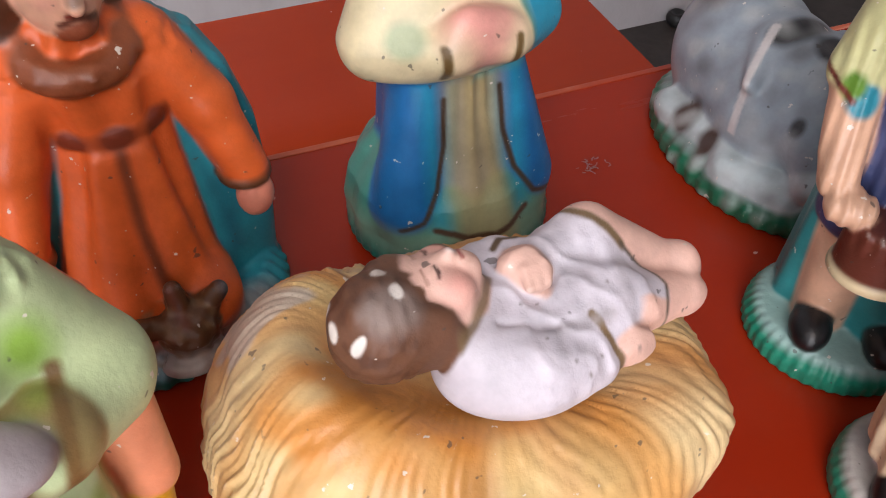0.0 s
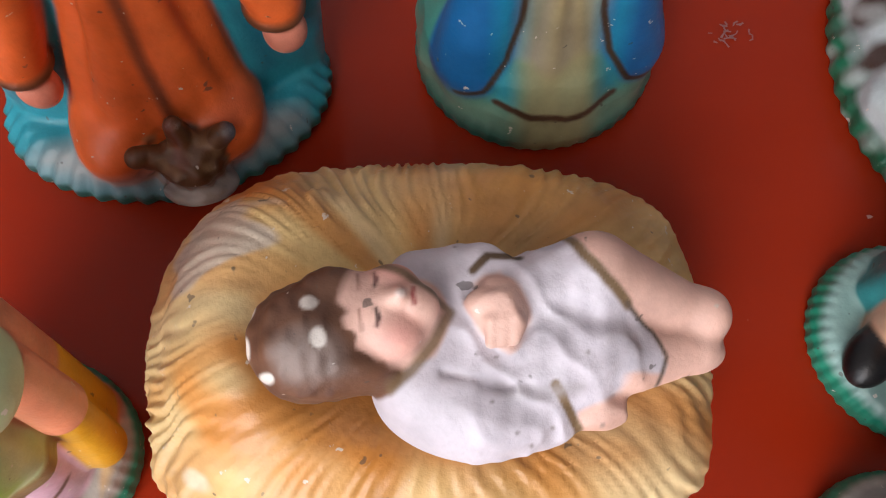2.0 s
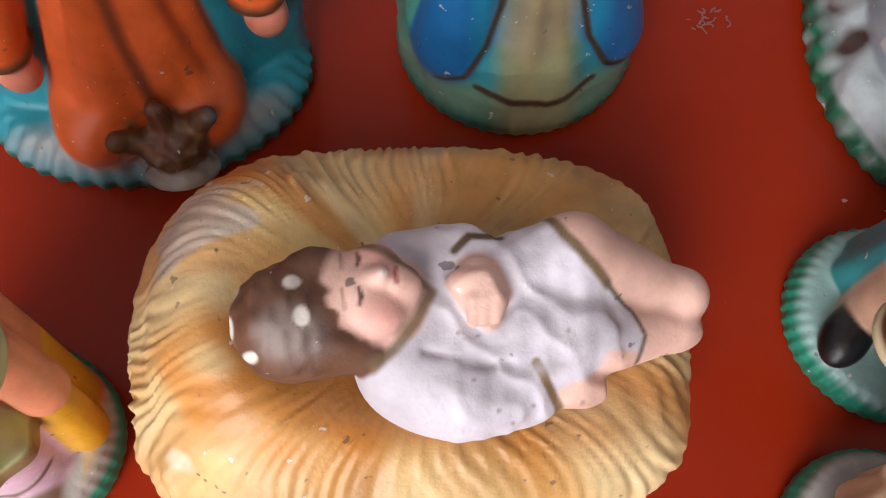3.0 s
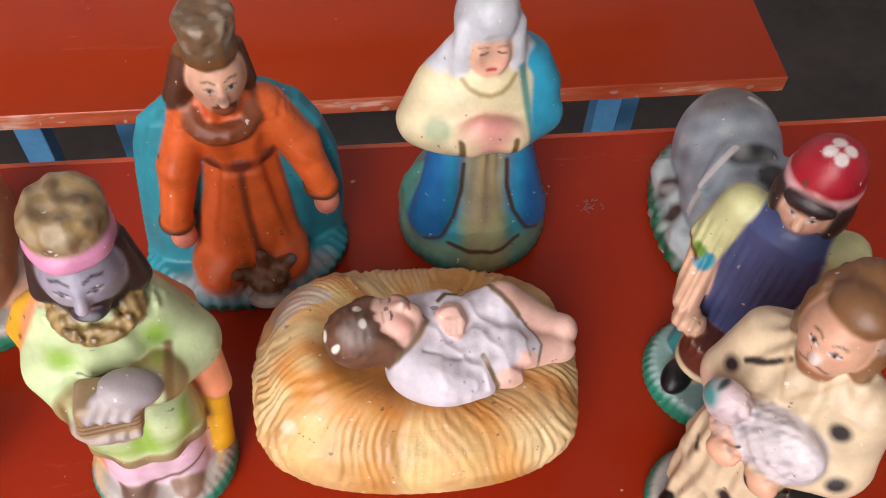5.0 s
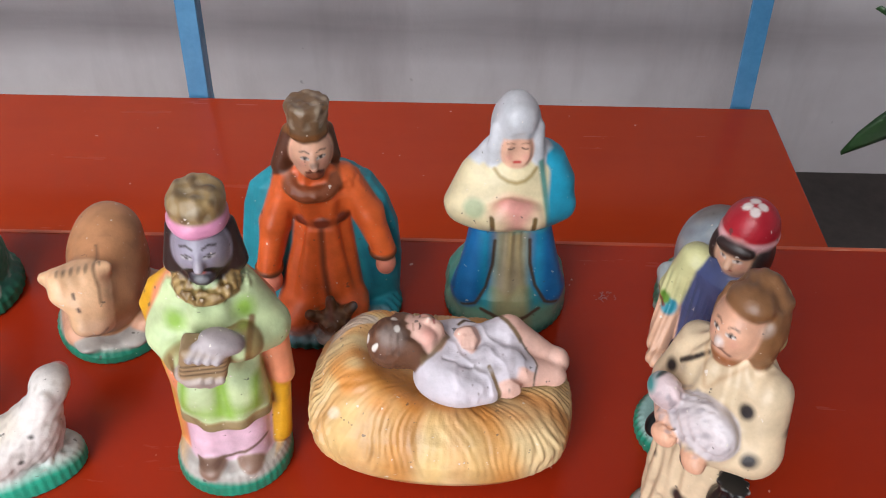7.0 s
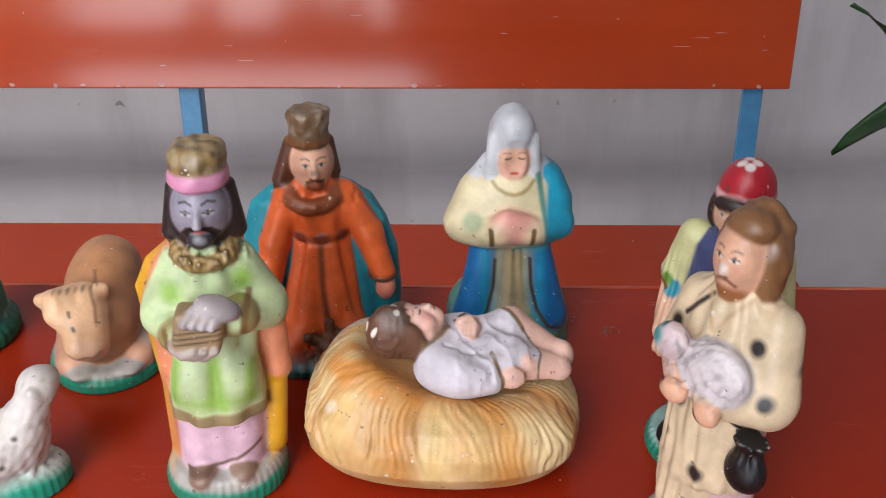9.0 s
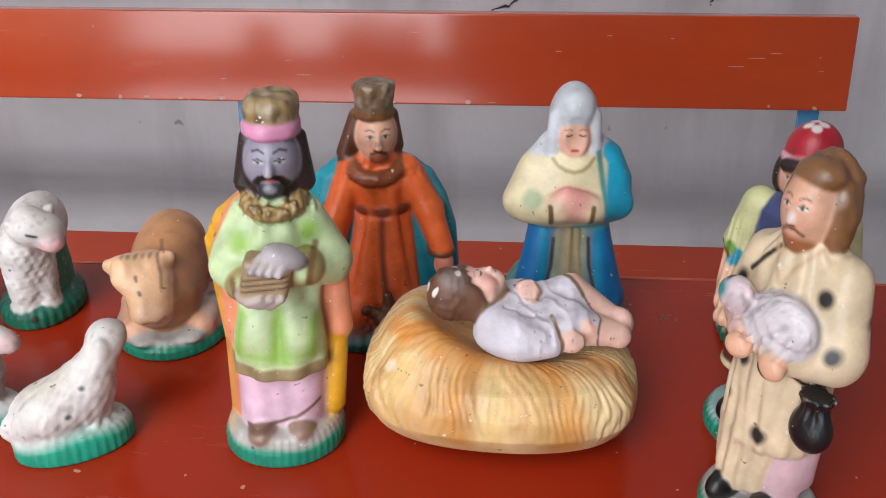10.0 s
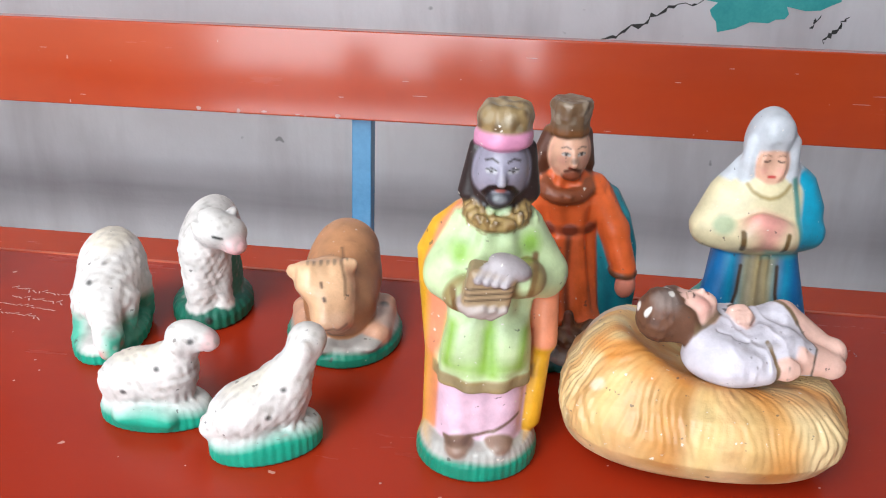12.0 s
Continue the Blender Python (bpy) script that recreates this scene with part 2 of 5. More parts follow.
bench = holder("bench", (0, 0, 0))
tagged(bench, "red painted wooden bench with backrest on blue steel frame", "bench")
plank("seat", -1.6, 0.497, 0.622, 0.936, 0.428, 0.45, bench)
backrest = plank("backrest", -1.6, 0.501, 0.948, 0.968, 0.664, 0.792, bench, False, GLOSSRED)
for v in backrest.data.vertices:
    v.co.y += (v.co.z - 0.664) * 0.15
for px in (-1.50, -0.366, 0.456):
    angle_post("post", px, 0.941, 0.0, 0.785, bench)
    part("leg", box(px - 0.015, px + 0.015, 0.64, 0.668, 0.0, 0.427, 0.002), BLUE, bench)
    part("rail", box(px - 0.014, px + 0.014, 0.669, 0.940, 0.399, 0.427, 0.002), BLUE, bench)
part("brace", box(0.292, 0.322, 0.66, 0.69, 0.0, 0.427, 0.002), BLUE, bench)
part("foot_rail", box(-1.1, 0.43, 0.80, 0.83, 0.09, 0.12, 0.002), DARKBLUE, bench)
tagged(part("dark_post", box(-1.42, -1.38, 1.30, 1.36, 0.0, 2.9, 0.004), DARKWOOD), "dark brown wooden upright standing against the wall", "post", kind="structure")


# ---- modelling in clay: soft unions of rounded forms, in millimetres ----
def rotated(P, c, rot):
    q = P - np.array(c, dtype=np.float32)
    if any(rot):
        q = q @ np.array(Euler([radians(a) for a in rot]).to_matrix(), dtype=np.float32)
    return q


def ell(c, r, rot=(0, 0, 0)):
    r = np.array(r, dtype=np.float32)

    def f(P):
        q = rotated(P, c, rot)
        k0 = np.sqrt(((q / r) ** 2).sum(1)) + 1e-6
        k1 = np.sqrt(((q / (r * r)) ** 2).sum(1)) + 1e-6
        return k0 * (k0 - 1.0) / k1
    return f


def rod(a, b, ra, rb):
    a, b = np.array(a, dtype=np.float32), np.array(b, dtype=np.float32)

    def f(P):
        ab = b - a
        t = np.clip(((P - a) @ ab) / max(float(ab @ ab), 1e-6), 0, 1)
        return np.sqrt(((P - a - t[:, None] * ab) ** 2).sum(1)) - (ra + (rb - ra) * t)
    return f


def loft(rows, fold=None, rot=0.0, round_=2.0, square=0.0):
    """Oval sections (z, cx, cy, rx, ry) from bottom to top; fold: (count, depth, phase)."""
    z, cx, cy, rx, ry = (np.array(v, dtype=np.float32) for v in zip(*rows))

    def f(P):
        zz = np.clip(P[:, 2], z[0], z[-1])
        x, y = P[:, 0] - np.interp(zz, z, cx), P[:, 1] - np.interp(zz, z, cy)
        if rot:
            c, s = math.cos(radians(rot)), math.sin(radians(rot))
            x, y = c * x + s * y, -s * x + c * y
        a, b = np.interp(zz, z, rx), np.interp(zz, z, ry)
        k0 = np.sqrt((x / a) ** 2 + (y / b) ** 2) + 1e-6
        k1 = np.sqrt((x / a ** 2) ** 2 + (y / b ** 2) ** 2) + 1e-6
        if square:
            k0 = k0 * (1 - square * (2 * x / a * y / b / k0 ** 2) ** 2)
        d = k0 * (k0 - 1.0) / k1
        d = np.maximum(d, -0.6 * np.minimum(a, b))
        if fold:
            d = d + fold[1] * np.cos(fold[0] * np.arctan2(y / b, x / a) + fold[2])
        dz = np.maximum(z[0] - P[:, 2], P[:, 2] - z[-1])
        d2, dz2 = d + round_, dz + round_
        return (np.minimum(np.maximum(d2, dz2), 0) + np.sqrt(np.maximum(d2, 0) ** 2 + np.maximum(dz2, 0) ** 2) - round_).astype(np.float32)
    return f


def brick_form(c, h, r, rot=(0, 0, 0)):
    h = np.array(h, dtype=np.float32)

    def f(P):
        q = np.abs(rotated(P, c, rot)) - (h - r)
        return np.sqrt((np.maximum(q, 0) ** 2).sum(1)) + np.minimum(q.max(1), 0) - r
    return f


def ring(c, rx, ry, r, rot=(0, 0, 0)):
    """A rolled collar: an oval ring of round section."""
    def f(P):
        q = rotated(P, c, rot)
        k0 = np.sqrt((q[:, 0] / rx) ** 2 + (q[:, 1] / ry) ** 2) + 1e-6
        k1 = np.sqrt((q[:, 0] / rx ** 2) ** 2 + (q[:, 1] / ry ** 2) ** 2) + 1e-6
        return np.sqrt((k0 * (k0 - 1.0) / k1) ** 2 + q[:, 2] ** 2) - r
    return f


def line(*pts):
    """Distance to a line through points, for painted strokes."""
    segs = [rod(a, b, 0.0, 0.0) for a, b in zip(pts, pts[1:])]

    def f(P):
        return np.minimum.reduce([s(P) for s in segs])
    return f


def rgb(r, g, b):
    """Linear colour of a paint given as 0-255 display values."""
    return np.array([((v / 255 + 0.055) / 1.055) ** 2.4 if v > 10 else v / 255 / 12.92 for v in (r, g, b)], dtype=np.float32)


def cloud(scale, seed):
    """Smooth random blotches, about -1 to 1; scale: size in millimetres."""
    g = np.random.RandomState(seed)
    k = g.normal(size=(9, 3)).astype(np.float32)
    k *= (2 * math.pi / scale * g.uniform(0.6, 1.6, 9) / np.sqrt((k * k).sum(1)))[:, None].astype(np.float32)
    ph = g.uniform(0, 6.28, 9).astype(np.float32)

    def f(P):
        return np.sin(P @ k.T + ph).sum(1) / 4.0
    return f


class Clay:
    def __init__(self):
        self.forms, self.cuts, self.washes, self.reliefs = [], [], [], []

    def add(self, f, colour, k=3.0, kc=1.2):
        self.forms.append((f, np.array(colour, dtype=np.float32), k, kc))

    def cut(self, f, k=3.0):
        self.cuts.append((f, k))

    def stroke(self, pts, r, colour, soft=0.7, alpha=1.0, axis=1, limit=0.0):
        """A brush stroke, laid on from the front (axis 1) or from above (axis 2)."""
        flat = [tuple(0.0 if i == axis else v for i, v in enumerate(p)) for p in pts]
        d, sign = line(*flat), 1.0 if axis == 1 else -1.0

        def f(P):
            Q = P.copy()
            Q[:, axis] = 0.0
            return np.maximum(d(Q), (P[:, axis] - limit) * sign)
        self.washes.append((f, r, soft, np.array(colour, dtype=np.float32), alpha))

    def wash(self, f, colour, soft=3.0, alpha=1.0, grow=0.0):
        self.washes.append((f, grow, soft, np.array(colour, dtype=np.float32), alpha))

    def relief(self, g):
        self.reliefs.append(g)

    def depth(self, P):
        d = None
        for f, _, k, _ in self.forms:
            e = f(P)
            if d is None:
                d = e
            else:
                h = np.clip(0.5 + 0.5 * (d - e) / k, 0, 1)
                d = d + (e - d) * h - k * h * (1 - h)
        for f, k in self.cuts:
            e = -f(P)
            h = np.clip(0.5 - 0.5 * (d - e) / k, 0, 1)
            d = d + (e - d) * h + k * h * (1 - h)
        for g in self.reliefs:
            d = d + g(P)
        return np.maximum(d, -P[:, 2])

    def colours(self, P):
        d = col = None
        for f, c, k, kc in self.forms:
            e = f(P)
            if d is None:
                d, col = e, np.repeat(c[None], len(P), 0)
            else:
                h = np.clip(0.5 + 0.5 * (d - e) / kc, 0, 1)
                d = np.minimum(d, e)
                col = col + (c - col) * h[:, None]
        for f, r, soft, c, alpha in self.washes:
            m = alpha * np.clip(0.5 - (f(P) - r) / soft, 0, 1)
            col = col + (c - col) * m[:, None]
        return col


def net(clay, lo, hi, step):
    """Skin of a clay form: one vertex in each crossed cell of a grid, one quad for each crossed grid edge."""
    lo, hi = np.array(lo, dtype=np.float32), np.array(hi, dtype=np.float32)
    n = np.ceil((hi - lo) / step).astype(int) + 1
    ax = [lo[i] + step * np.arange(n[i], dtype=np.float32) for i in range(3)]
    vals = np.empty(tuple(n), dtype=np.float32)
    b = 6
    mid = np.stack(np.meshgrid(*[np.arange(0, m, b) for m in n], indexing="ij"), -1).reshape(-1, 3)
    centre = lo + step * (mid + (b - 1) / 2).astype(np.float32)
    rough = clay.depth(centre.astype(np.float32))
    near = np.abs(rough) < step * b * 1.5 + 2.5
    for (i, j, k), d in zip(mid[~near], rough[~near]):
        vals[i:i + b, j:j + b, k:k + b] = d
    cells = np.stack(np.meshgrid(*[np.arange(b)] * 3, indexing="ij"), -1).reshape(-1, 3)
    for i in range(0, int(near.sum()), 600):
        at = (mid[near][i:i + 600, None] + cells).reshape(-1, 3)
        at = at[(at < n).all(1)]
        vals[at[:, 0], at[:, 1], at[:, 2]] = clay.depth((lo + step * at).astype(np.float32))
    cells = tuple(n - 1)
    total, count = np.zeros(cells + (3,), dtype=np.float32), np.zeros(cells, dtype=np.float32)
    inside = vals < 0
    for a in range(3):
        b, c = [i for i in range(3) if i != a]
        for ob in (0, 1):
            for oc in (0, 1):
                s0, s1 = [None] * 3, [None] * 3
                s0[a], s1[a] = slice(0, n[a] - 1), slice(1, n[a])
                s0[b] = s1[b] = slice(ob, n[b] - 1 + ob)
                s0[c] = s1[c] = slice(oc, n[c] - 1 + oc)
                v0, v1 = vals[tuple(s0)], vals[tuple(s1)]
                cross = (v0 < 0) != (v1 < 0)
                t = np.where(cross, v0 / np.where(cross, v0 - v1, 1), 0)
                off = np.zeros(cells + (3,), dtype=np.float32)
                off[..., a], off[..., b], off[..., c] = t, ob, oc
                total += np.where(cross[..., None], off, 0)
                count += cross
    used = count > 0
    index = np.full(cells, -1, dtype=np.int64)
    index[used] = np.arange(int(used.sum()))
    corner = np.argwhere(used).astype(np.float32)
    verts = lo + step * (corner + total[used] / count[used][:, None])
    faces = []
    for a in range(3):
        b, c = (a + 1) % 3, (a + 2) % 3
        s0, s1 = [slice(1, n[i] - 1) for i in range(3)], [slice(1, n[i] - 1) for i in range(3)]
        s0[a], s1[a] = slice(0, n[a] - 1), slice(1, n[a])
        i0, i1 = inside[tuple(s0)], inside[tuple(s1)]
        for flip in (False, True):
            at = np.argwhere((i1 & ~i0) if flip else (i0 & ~i1))
            if not len(at):
                continue
            at[:, b] += 1
            at[:, c] += 1
            q = []
            for ob, oc in ((1, 1), (0, 1), (0, 0), (1, 0)):
                p = at.copy()
                p[:, b] -= ob
                p[:, c] -= oc
                q.append(index[p[:, 0], p[:, 1], p[:, 2]])
            q = np.stack(q, 1)
            faces.append(q[:, ::-1] if flip else q)
    return verts, np.concatenate(faces)


def cast(name, clay, lo, hi, step, material, at, turn, label, category, group="", size=(1, 1, 1), lean=(0, 0)):
    """The finished figure as one mesh, standing at a place; lean: how far it tips to x and y for each unit of height."""
    verts, faces = net(clay, lo, hi, step)
    shaped = verts * np.array(size, dtype=np.float32)
    shaped[:, 0] += lean[0] * shaped[:, 2]
    shaped[:, 1] += lean[1] * shaped[:, 2]
    me = bpy.data.meshes.new(name)
    me.vertices.add(len(verts))
    me.vertices.foreach_set("co", (shaped * 0.001).astype(np.float32).ravel())
    me.loops.add(faces.size)
    me.loops.foreach_set("vertex_index", faces.astype(np.int32).ravel())
    me.polygons.add(len(faces))
    me.polygons.foreach_set("loop_start", np.arange(0, faces.size, 4, dtype=np.int32))
    me.polygons.foreach_set("use_smooth", np.ones(len(faces), dtype=bool))
    me.update(calc_edges=True)
    paint = me.color_attributes.new("paint", "FLOAT_COLOR", "POINT")
    rgba = np.ones((len(verts), 4), dtype=np.float32)
    rgba[:, :3] = clay.colours(verts.astype(np.float32))
    paint.data.foreach_set("color", rgba.ravel())
    me.materials.append(material)
    ob = new(name, me)
    ob.matrix_world = pose(*at, 0, 0, turn)
    return tagged(ob, label, category, group)


# ---- the figures ----
GOLD, SKIN, ROSE = rgb(126, 98, 58), rgb(226, 168, 142), rgb(228, 150, 140)
BROWN, DARK, TEAL = rgb(92, 62, 42), rgb(40, 28, 26), rgb(22, 146, 118)
STONE, WHITE = rgb(186, 182, 176), rgb(226, 222, 220)


def plinth(c, rx, ry, h, cx=0, cy=0, rim=TEAL, top=STONE, band=0.78, ruffle=0.18):
    c.add(loft([(0, cx, cy, rx, ry), (h * 0.5, cx, cy, rx, ry), (h, cx, cy, rx * 0.9, ry * 0.9)], fold=(46, ruffle, 0), round_=2.5), top, 1.0)
    return lambda: c.wash(lambda P: P[:, 2] - h * band + 0.7 * np.sin(np.arctan2(P[:, 1] - cy, P[:, 0] - cx) * 5 + 1), rim, 3.5)


def face(c, x, y, z, s=1.0, skin=SKIN, brow=DARK, mouth=rgb(176, 84, 74)):
    """Painted features on a head whose front surface is near (x, y, z)."""
    for sx in (-1, 1):
        c.stroke([(x + sx * 2.2 * s, y, z + 3.8 * s), (x + sx * 4.6 * s, y, z + 4.9 * s), (x + sx * 7.2 * s, y, z + 3.9 * s)], 0.38 * s, brow, 0.8, 0.85)
        c.stroke([(x + sx * 3.0 * s, y, z + 0.4 * s), (x + sx * 6.2 * s, y, z + 0.4 * s)], 1.05 * s, rgb(232, 222, 214), 0.7)
        c.stroke([(x + sx * 2.6 * s, y, z + 0.9 * s), (x + sx * 4.6 * s, y, z + 1.7 * s), (x + sx * 6.8 * s, y, z + 0.8 * s)], 0.3 * s, brow, 0.6)
        c.stroke([(x + sx * 4.5 * s, y, z + 0.5 * s), (x + sx * 4.7 * s, y, z + 0.4 * s)], 0.85 * s, brow, 0.6)
    c.stroke([(x - 1.9 * s, y, z - 8.2 * s), (x + 1.9 * s, y, z - 8.2 * s)], 0.8 * s, mouth, 0.9)
    c.wash(ell((x - 6 * s, y + 2 * s, z - 3.5 * s), (3 * s, 5 * s, 3 * s)), ROSE, 3, 0.35)
    c.wash(ell((x + 6 * s, y + 2 * s, z - 3.5 * s), (3 * s, 5 * s, 3 * s)), ROSE, 3, 0.35)


def crowned_green_king():
    c = Clay()
    green, lime, lilac = rgb(196, 214, 164), rgb(138, 182, 60), rgb(232, 194, 212)
    grey_skin, yellow, peach = rgb(158, 152, 168), rgb(226, 166, 38), rgb(232, 146, 108)
    rim = plinth(c, 33, 30, 18, band=0.66)
    c.add(loft([(10, 0, 6, 30, 19), (60, 0, 8, 31, 18), (100, -2, 9, 34, 17), (120, -4, 9, 34, 15), (136, -5, 8, 26, 12), (148, -3, 6, 15, 9)], fold=(7, 0.6, 0.4)), peach, 2)
    c.add(rod((29, 2, 108), (31, -1, 72), 6, 6.5), peach, 3)
    c.add(rod((30, 0, 66), (27, -2, 24), 5, 6.5), yellow, 3)
    for x in (-10, 10):
        c.add(rod((x, -5, 14), (x, -3, 62), 12.5, 12.5), lilac, 3)
    c.add(rod((0, -12, 16), (0, -8, 60), 5, 8), lilac, 4)
    c.add(ell((-10, -19, 17), (7, 9, 5)), rgb(150, 122, 106), 4)
    c.add(ell((11, -17, 18), (6.5, 9, 5)), rgb(150, 122, 106), 4)
    c.add(loft([(54, 0, -2, 25, 21), (64, 0, -2, 25, 21), (86, 0, -1, 22, 18), (104, 0, 0, 23, 17), (126, 0, 0, 23, 16), (140, 0, 0, 16, 14), (152, 0, 1, 10, 11)], fold=(9, 1.0, 1.2), round_=4), green, 2)
    c.add(ell((-12, -13, 74), (10, 9, 17)), green, 5)
    c.add(ell((12, -12, 76), (10, 9, 17)), green, 5)
    c.add(rod((-13, 0, 137), (-23, -3, 113), 9, 10.5), green, 6)
    c.add(rod((-23, -5, 110), (-13, -21, 108), 10.5, 8), green, 4)
    c.add(rod((14, 0, 138), (26, -3, 115), 9, 11), green, 6)
    c.add(rod((26, -5, 112), (14, -21, 118), 11, 8.5), green, 4)
    c.add(loft([(52, 0, -2, 25.8, 21.8), (60, 0, -2, 25.6, 21.6)], fold=(9, 1.0, 1.2), round_=1.5), rgb(158, 136, 88), 1, 0.6)
    c.add(rod((12, -20, 117), (16, -19, 117.5), 9.2, 9.6), rgb(158, 140, 92), 1, 0.6)
    c.add(rod((-12, -20.5, 108), (-15, -18, 108.3), 8.6, 9.0), rgb(158, 140, 92), 1, 0.6)
    c.add(brick_form((-2, -28, 118), (11.5, 7.5, 10), 3, (0, 8, 0)), rgb(164, 138, 104), 2)
    c.add(ell((7, -28, 128), (11, 7.5, 5.5), (0, 22, 0)), rgb(172, 162, 164), 2)
    for k in range(4):
        c.add(rod((9 - 4.2 * k, -31, 129), (5 - 4.2 * k, -36, 122 + 0.8 * k), 2.4, 1.9), rgb(172, 162, 164), 1.5)
    c.add(ell((-6, -29, 107), (12, 7.5, 5.5), (0, 10, 0)), rgb(176, 160, 152), 2)
    for k in range(3):
        c.add(rod((-10 + 5 * k, -34, 106 - 0.8 * k), (-4 + 5 * k, -36, 109), 2.2, 1.8), rgb(176, 160, 152), 1.5)
    c.add(ring((0, -4, 147.5), 12, 11.2, 3.9, (22, 0, 0)), rgb(170, 142, 90), 2)
    c.add(ell((0, -4, 169), (13, 13, 15)), grey_skin, 3)
    c.add(rod((0, -16.5, 172), (0, -18.5, 166), 1.2, 2.4), grey_skin, 2.5)
    hair = rgb(46, 34, 32)
    for sx in (-1, 1):
        c.add(rod((sx * 12.5, 0, 178), (sx * 15, 0, 155), 3.5, 5), hair, 3)
    c.add(ell((0, 5, 168), (14, 10, 18)), hair, 3)
    c.add(rod((0, 4, 160), (0, 4, 152), 15, 14), hair, 5)
    c.add(ell((0, -12, 156.5), (6.5, 4.5, 5)), rgb(58, 56, 62), 2.5)
    c.add(loft([(180, 0, -2, 14, 14.2), (188, 0, -2, 14, 14.2)], fold=(5, 0.3, 0), round_=3), rgb(224, 150, 184), 1.5)
    c.add(loft([(185, 0, -1, 12.5, 13), (194, 0, -1, 13.2, 13.5), (200, 0, -1, 11.8, 12)], round_=4), rgb(156, 130, 88), 2)
    lump = cloud(9, 3)
    c.relief(lambda P: 0.75 * lump(P * 0.9) * np.clip((P[:, 2] - 189) / 3, 0, 1) + 1.1 * lump(P * 1.7) * np.clip(1 - np.abs(P[:, 2] - 147) / 7, 0, 1) * np.clip((-P[:, 1] + 4) / 5, 0, 1))
    rim()
    c.wash(lambda P: np.maximum(P[:, 0] + 20, np.maximum(np.maximum(100 - P[:, 2], P[:, 2] - 152), 4 - P[:, 1] - 0.35 * (-24 - P[:, 0]))), yellow, 5)
    c.wash(lambda P: np.maximum(P[:, 0] + 31, 1 - P[:, 1]), yellow, 4)
    c.wash(lambda P: np.maximum(np.maximum(25 - P[:, 0], P[:, 2] - 70), 18 - P[:, 2]), yellow, 3)
    c.wash(lambda P: np.maximum(np.maximum(P[:, 0] + 27.5, P[:, 2] - 60), 16 - P[:, 2]), yellow, 8, 0.7)
    c.wash(lambda P: np.maximum(np.abs(P[:, 2] - 56 - 1.0 * np.sin(P[:, 0] * 0.25)) - 3, np.maximum(P[:, 1] - 2, np.abs(P[:, 0]) - 26)), rgb(150, 134, 100), 3, 0.8)
    for pts in ([(-1, -26, 66), (0, -24, 86)], [(4, -26, 64), (1, -22, 92)], [(-20, -14, 68), (-18, -14, 88)], [(18, -17, 66), (19, -14, 86)]):
        c.stroke(pts, 2.2, lime, 4.5, 0.9)
    c.wash(ell((-17, -14, 128), (5, 9, 6)), lime, 6, 0.9)
    c.wash(ell((17, -14, 133), (5, 9, 6)), lime, 6, 0.9)
    c.wash(ell((0, -22, 67), (24, 9, 4)), lime, 8, 0.6)
    c.stroke([(-17, -30, 101), (-19, -28, 113)], 1.6, GOLD, 1.5)
    c.stroke([(18, -30, 113), (20, -28, 127)], 1.6, GOLD, 1.5)
    for z in (114, 117, 120):
        c.stroke([(-13, -37, z - 1), (9, -37, z + 1)], 0.5, rgb(84, 64, 44), 0.8)
    c.wash(lambda P: np.maximum(0.15 + lump(P * 1.7), ring((0, -4, 147.5), 12, 11.2, 6, (22, 0, 0))(P)), rgb(120, 90, 48), 0.8, 0.8)
    c.wash(lambda P: np.maximum(0.25 - lump(P * 1.3), 189 - P[:, 2]), rgb(176, 158, 128), 0.7, 0.7)
    c.wash(lambda P: np.maximum(0.5 + lump(P * 0.9), 189 - P[:, 2]), rgb(88, 64, 42), 0.7, 0.7)
    for sx in (-1, 1):
        c.stroke([(sx * 2.3, -17, 175.2), (sx * 5.0, -16, 176.6), (sx * 8.0, -15, 175.4)], 0.45, hair, 0.8)
        c.stroke([(sx * 3.2, -17, 171.0), (sx * 7.0, -15, 171.0)], 0.95, rgb(196, 194, 198), 0.7)
        c.stroke([(sx * 2.8, -17, 171.5), (sx * 5.0, -16, 172.4), (sx * 7.6, -15, 171.4)], 0.35, hair, 0.6)
        c.stroke([(sx * 4.9, -17, 171.0), (sx * 5.2, -15, 170.9)], 0.8, hair, 0.6)
        c.stroke([(sx * 0.8, -18, 163.4), (sx * 5, -17, 162.2), (sx * 7.6, -15, 158.5)], 1.7, rgb(22, 16, 18), 1.0)
    c.stroke([(-1.6, -18, 161.2), (1.6, -18, 161.2)], 0.8, rgb(178, 92, 78), 0.8)
    c.wash(ell((0, -18, 157), (3.6, 4, 2.4)), rgb(150, 152, 156), 2, 0.75)
    c.wash(ell((0, -18, 167.5), (1.6, 3, 3)), rgb(176, 168, 172), 2, 0.6)
    c.stroke([(-18, -16, 20), (-2, -24, 22), (8, -22, 25), (20, -13, 33)], 1.0, rgb(120, 92, 76), 1.0)
    cast("king_figurine", c, (-46, -42, -1.5), (44, 34, 208), 0.8, PAINTED, (-0.098, 0.082, TOP), 6,
         "crowned king figurine in pale green tunic holding a gift", "figurine", "nativity figurines", lean=(0.046, 0.0))


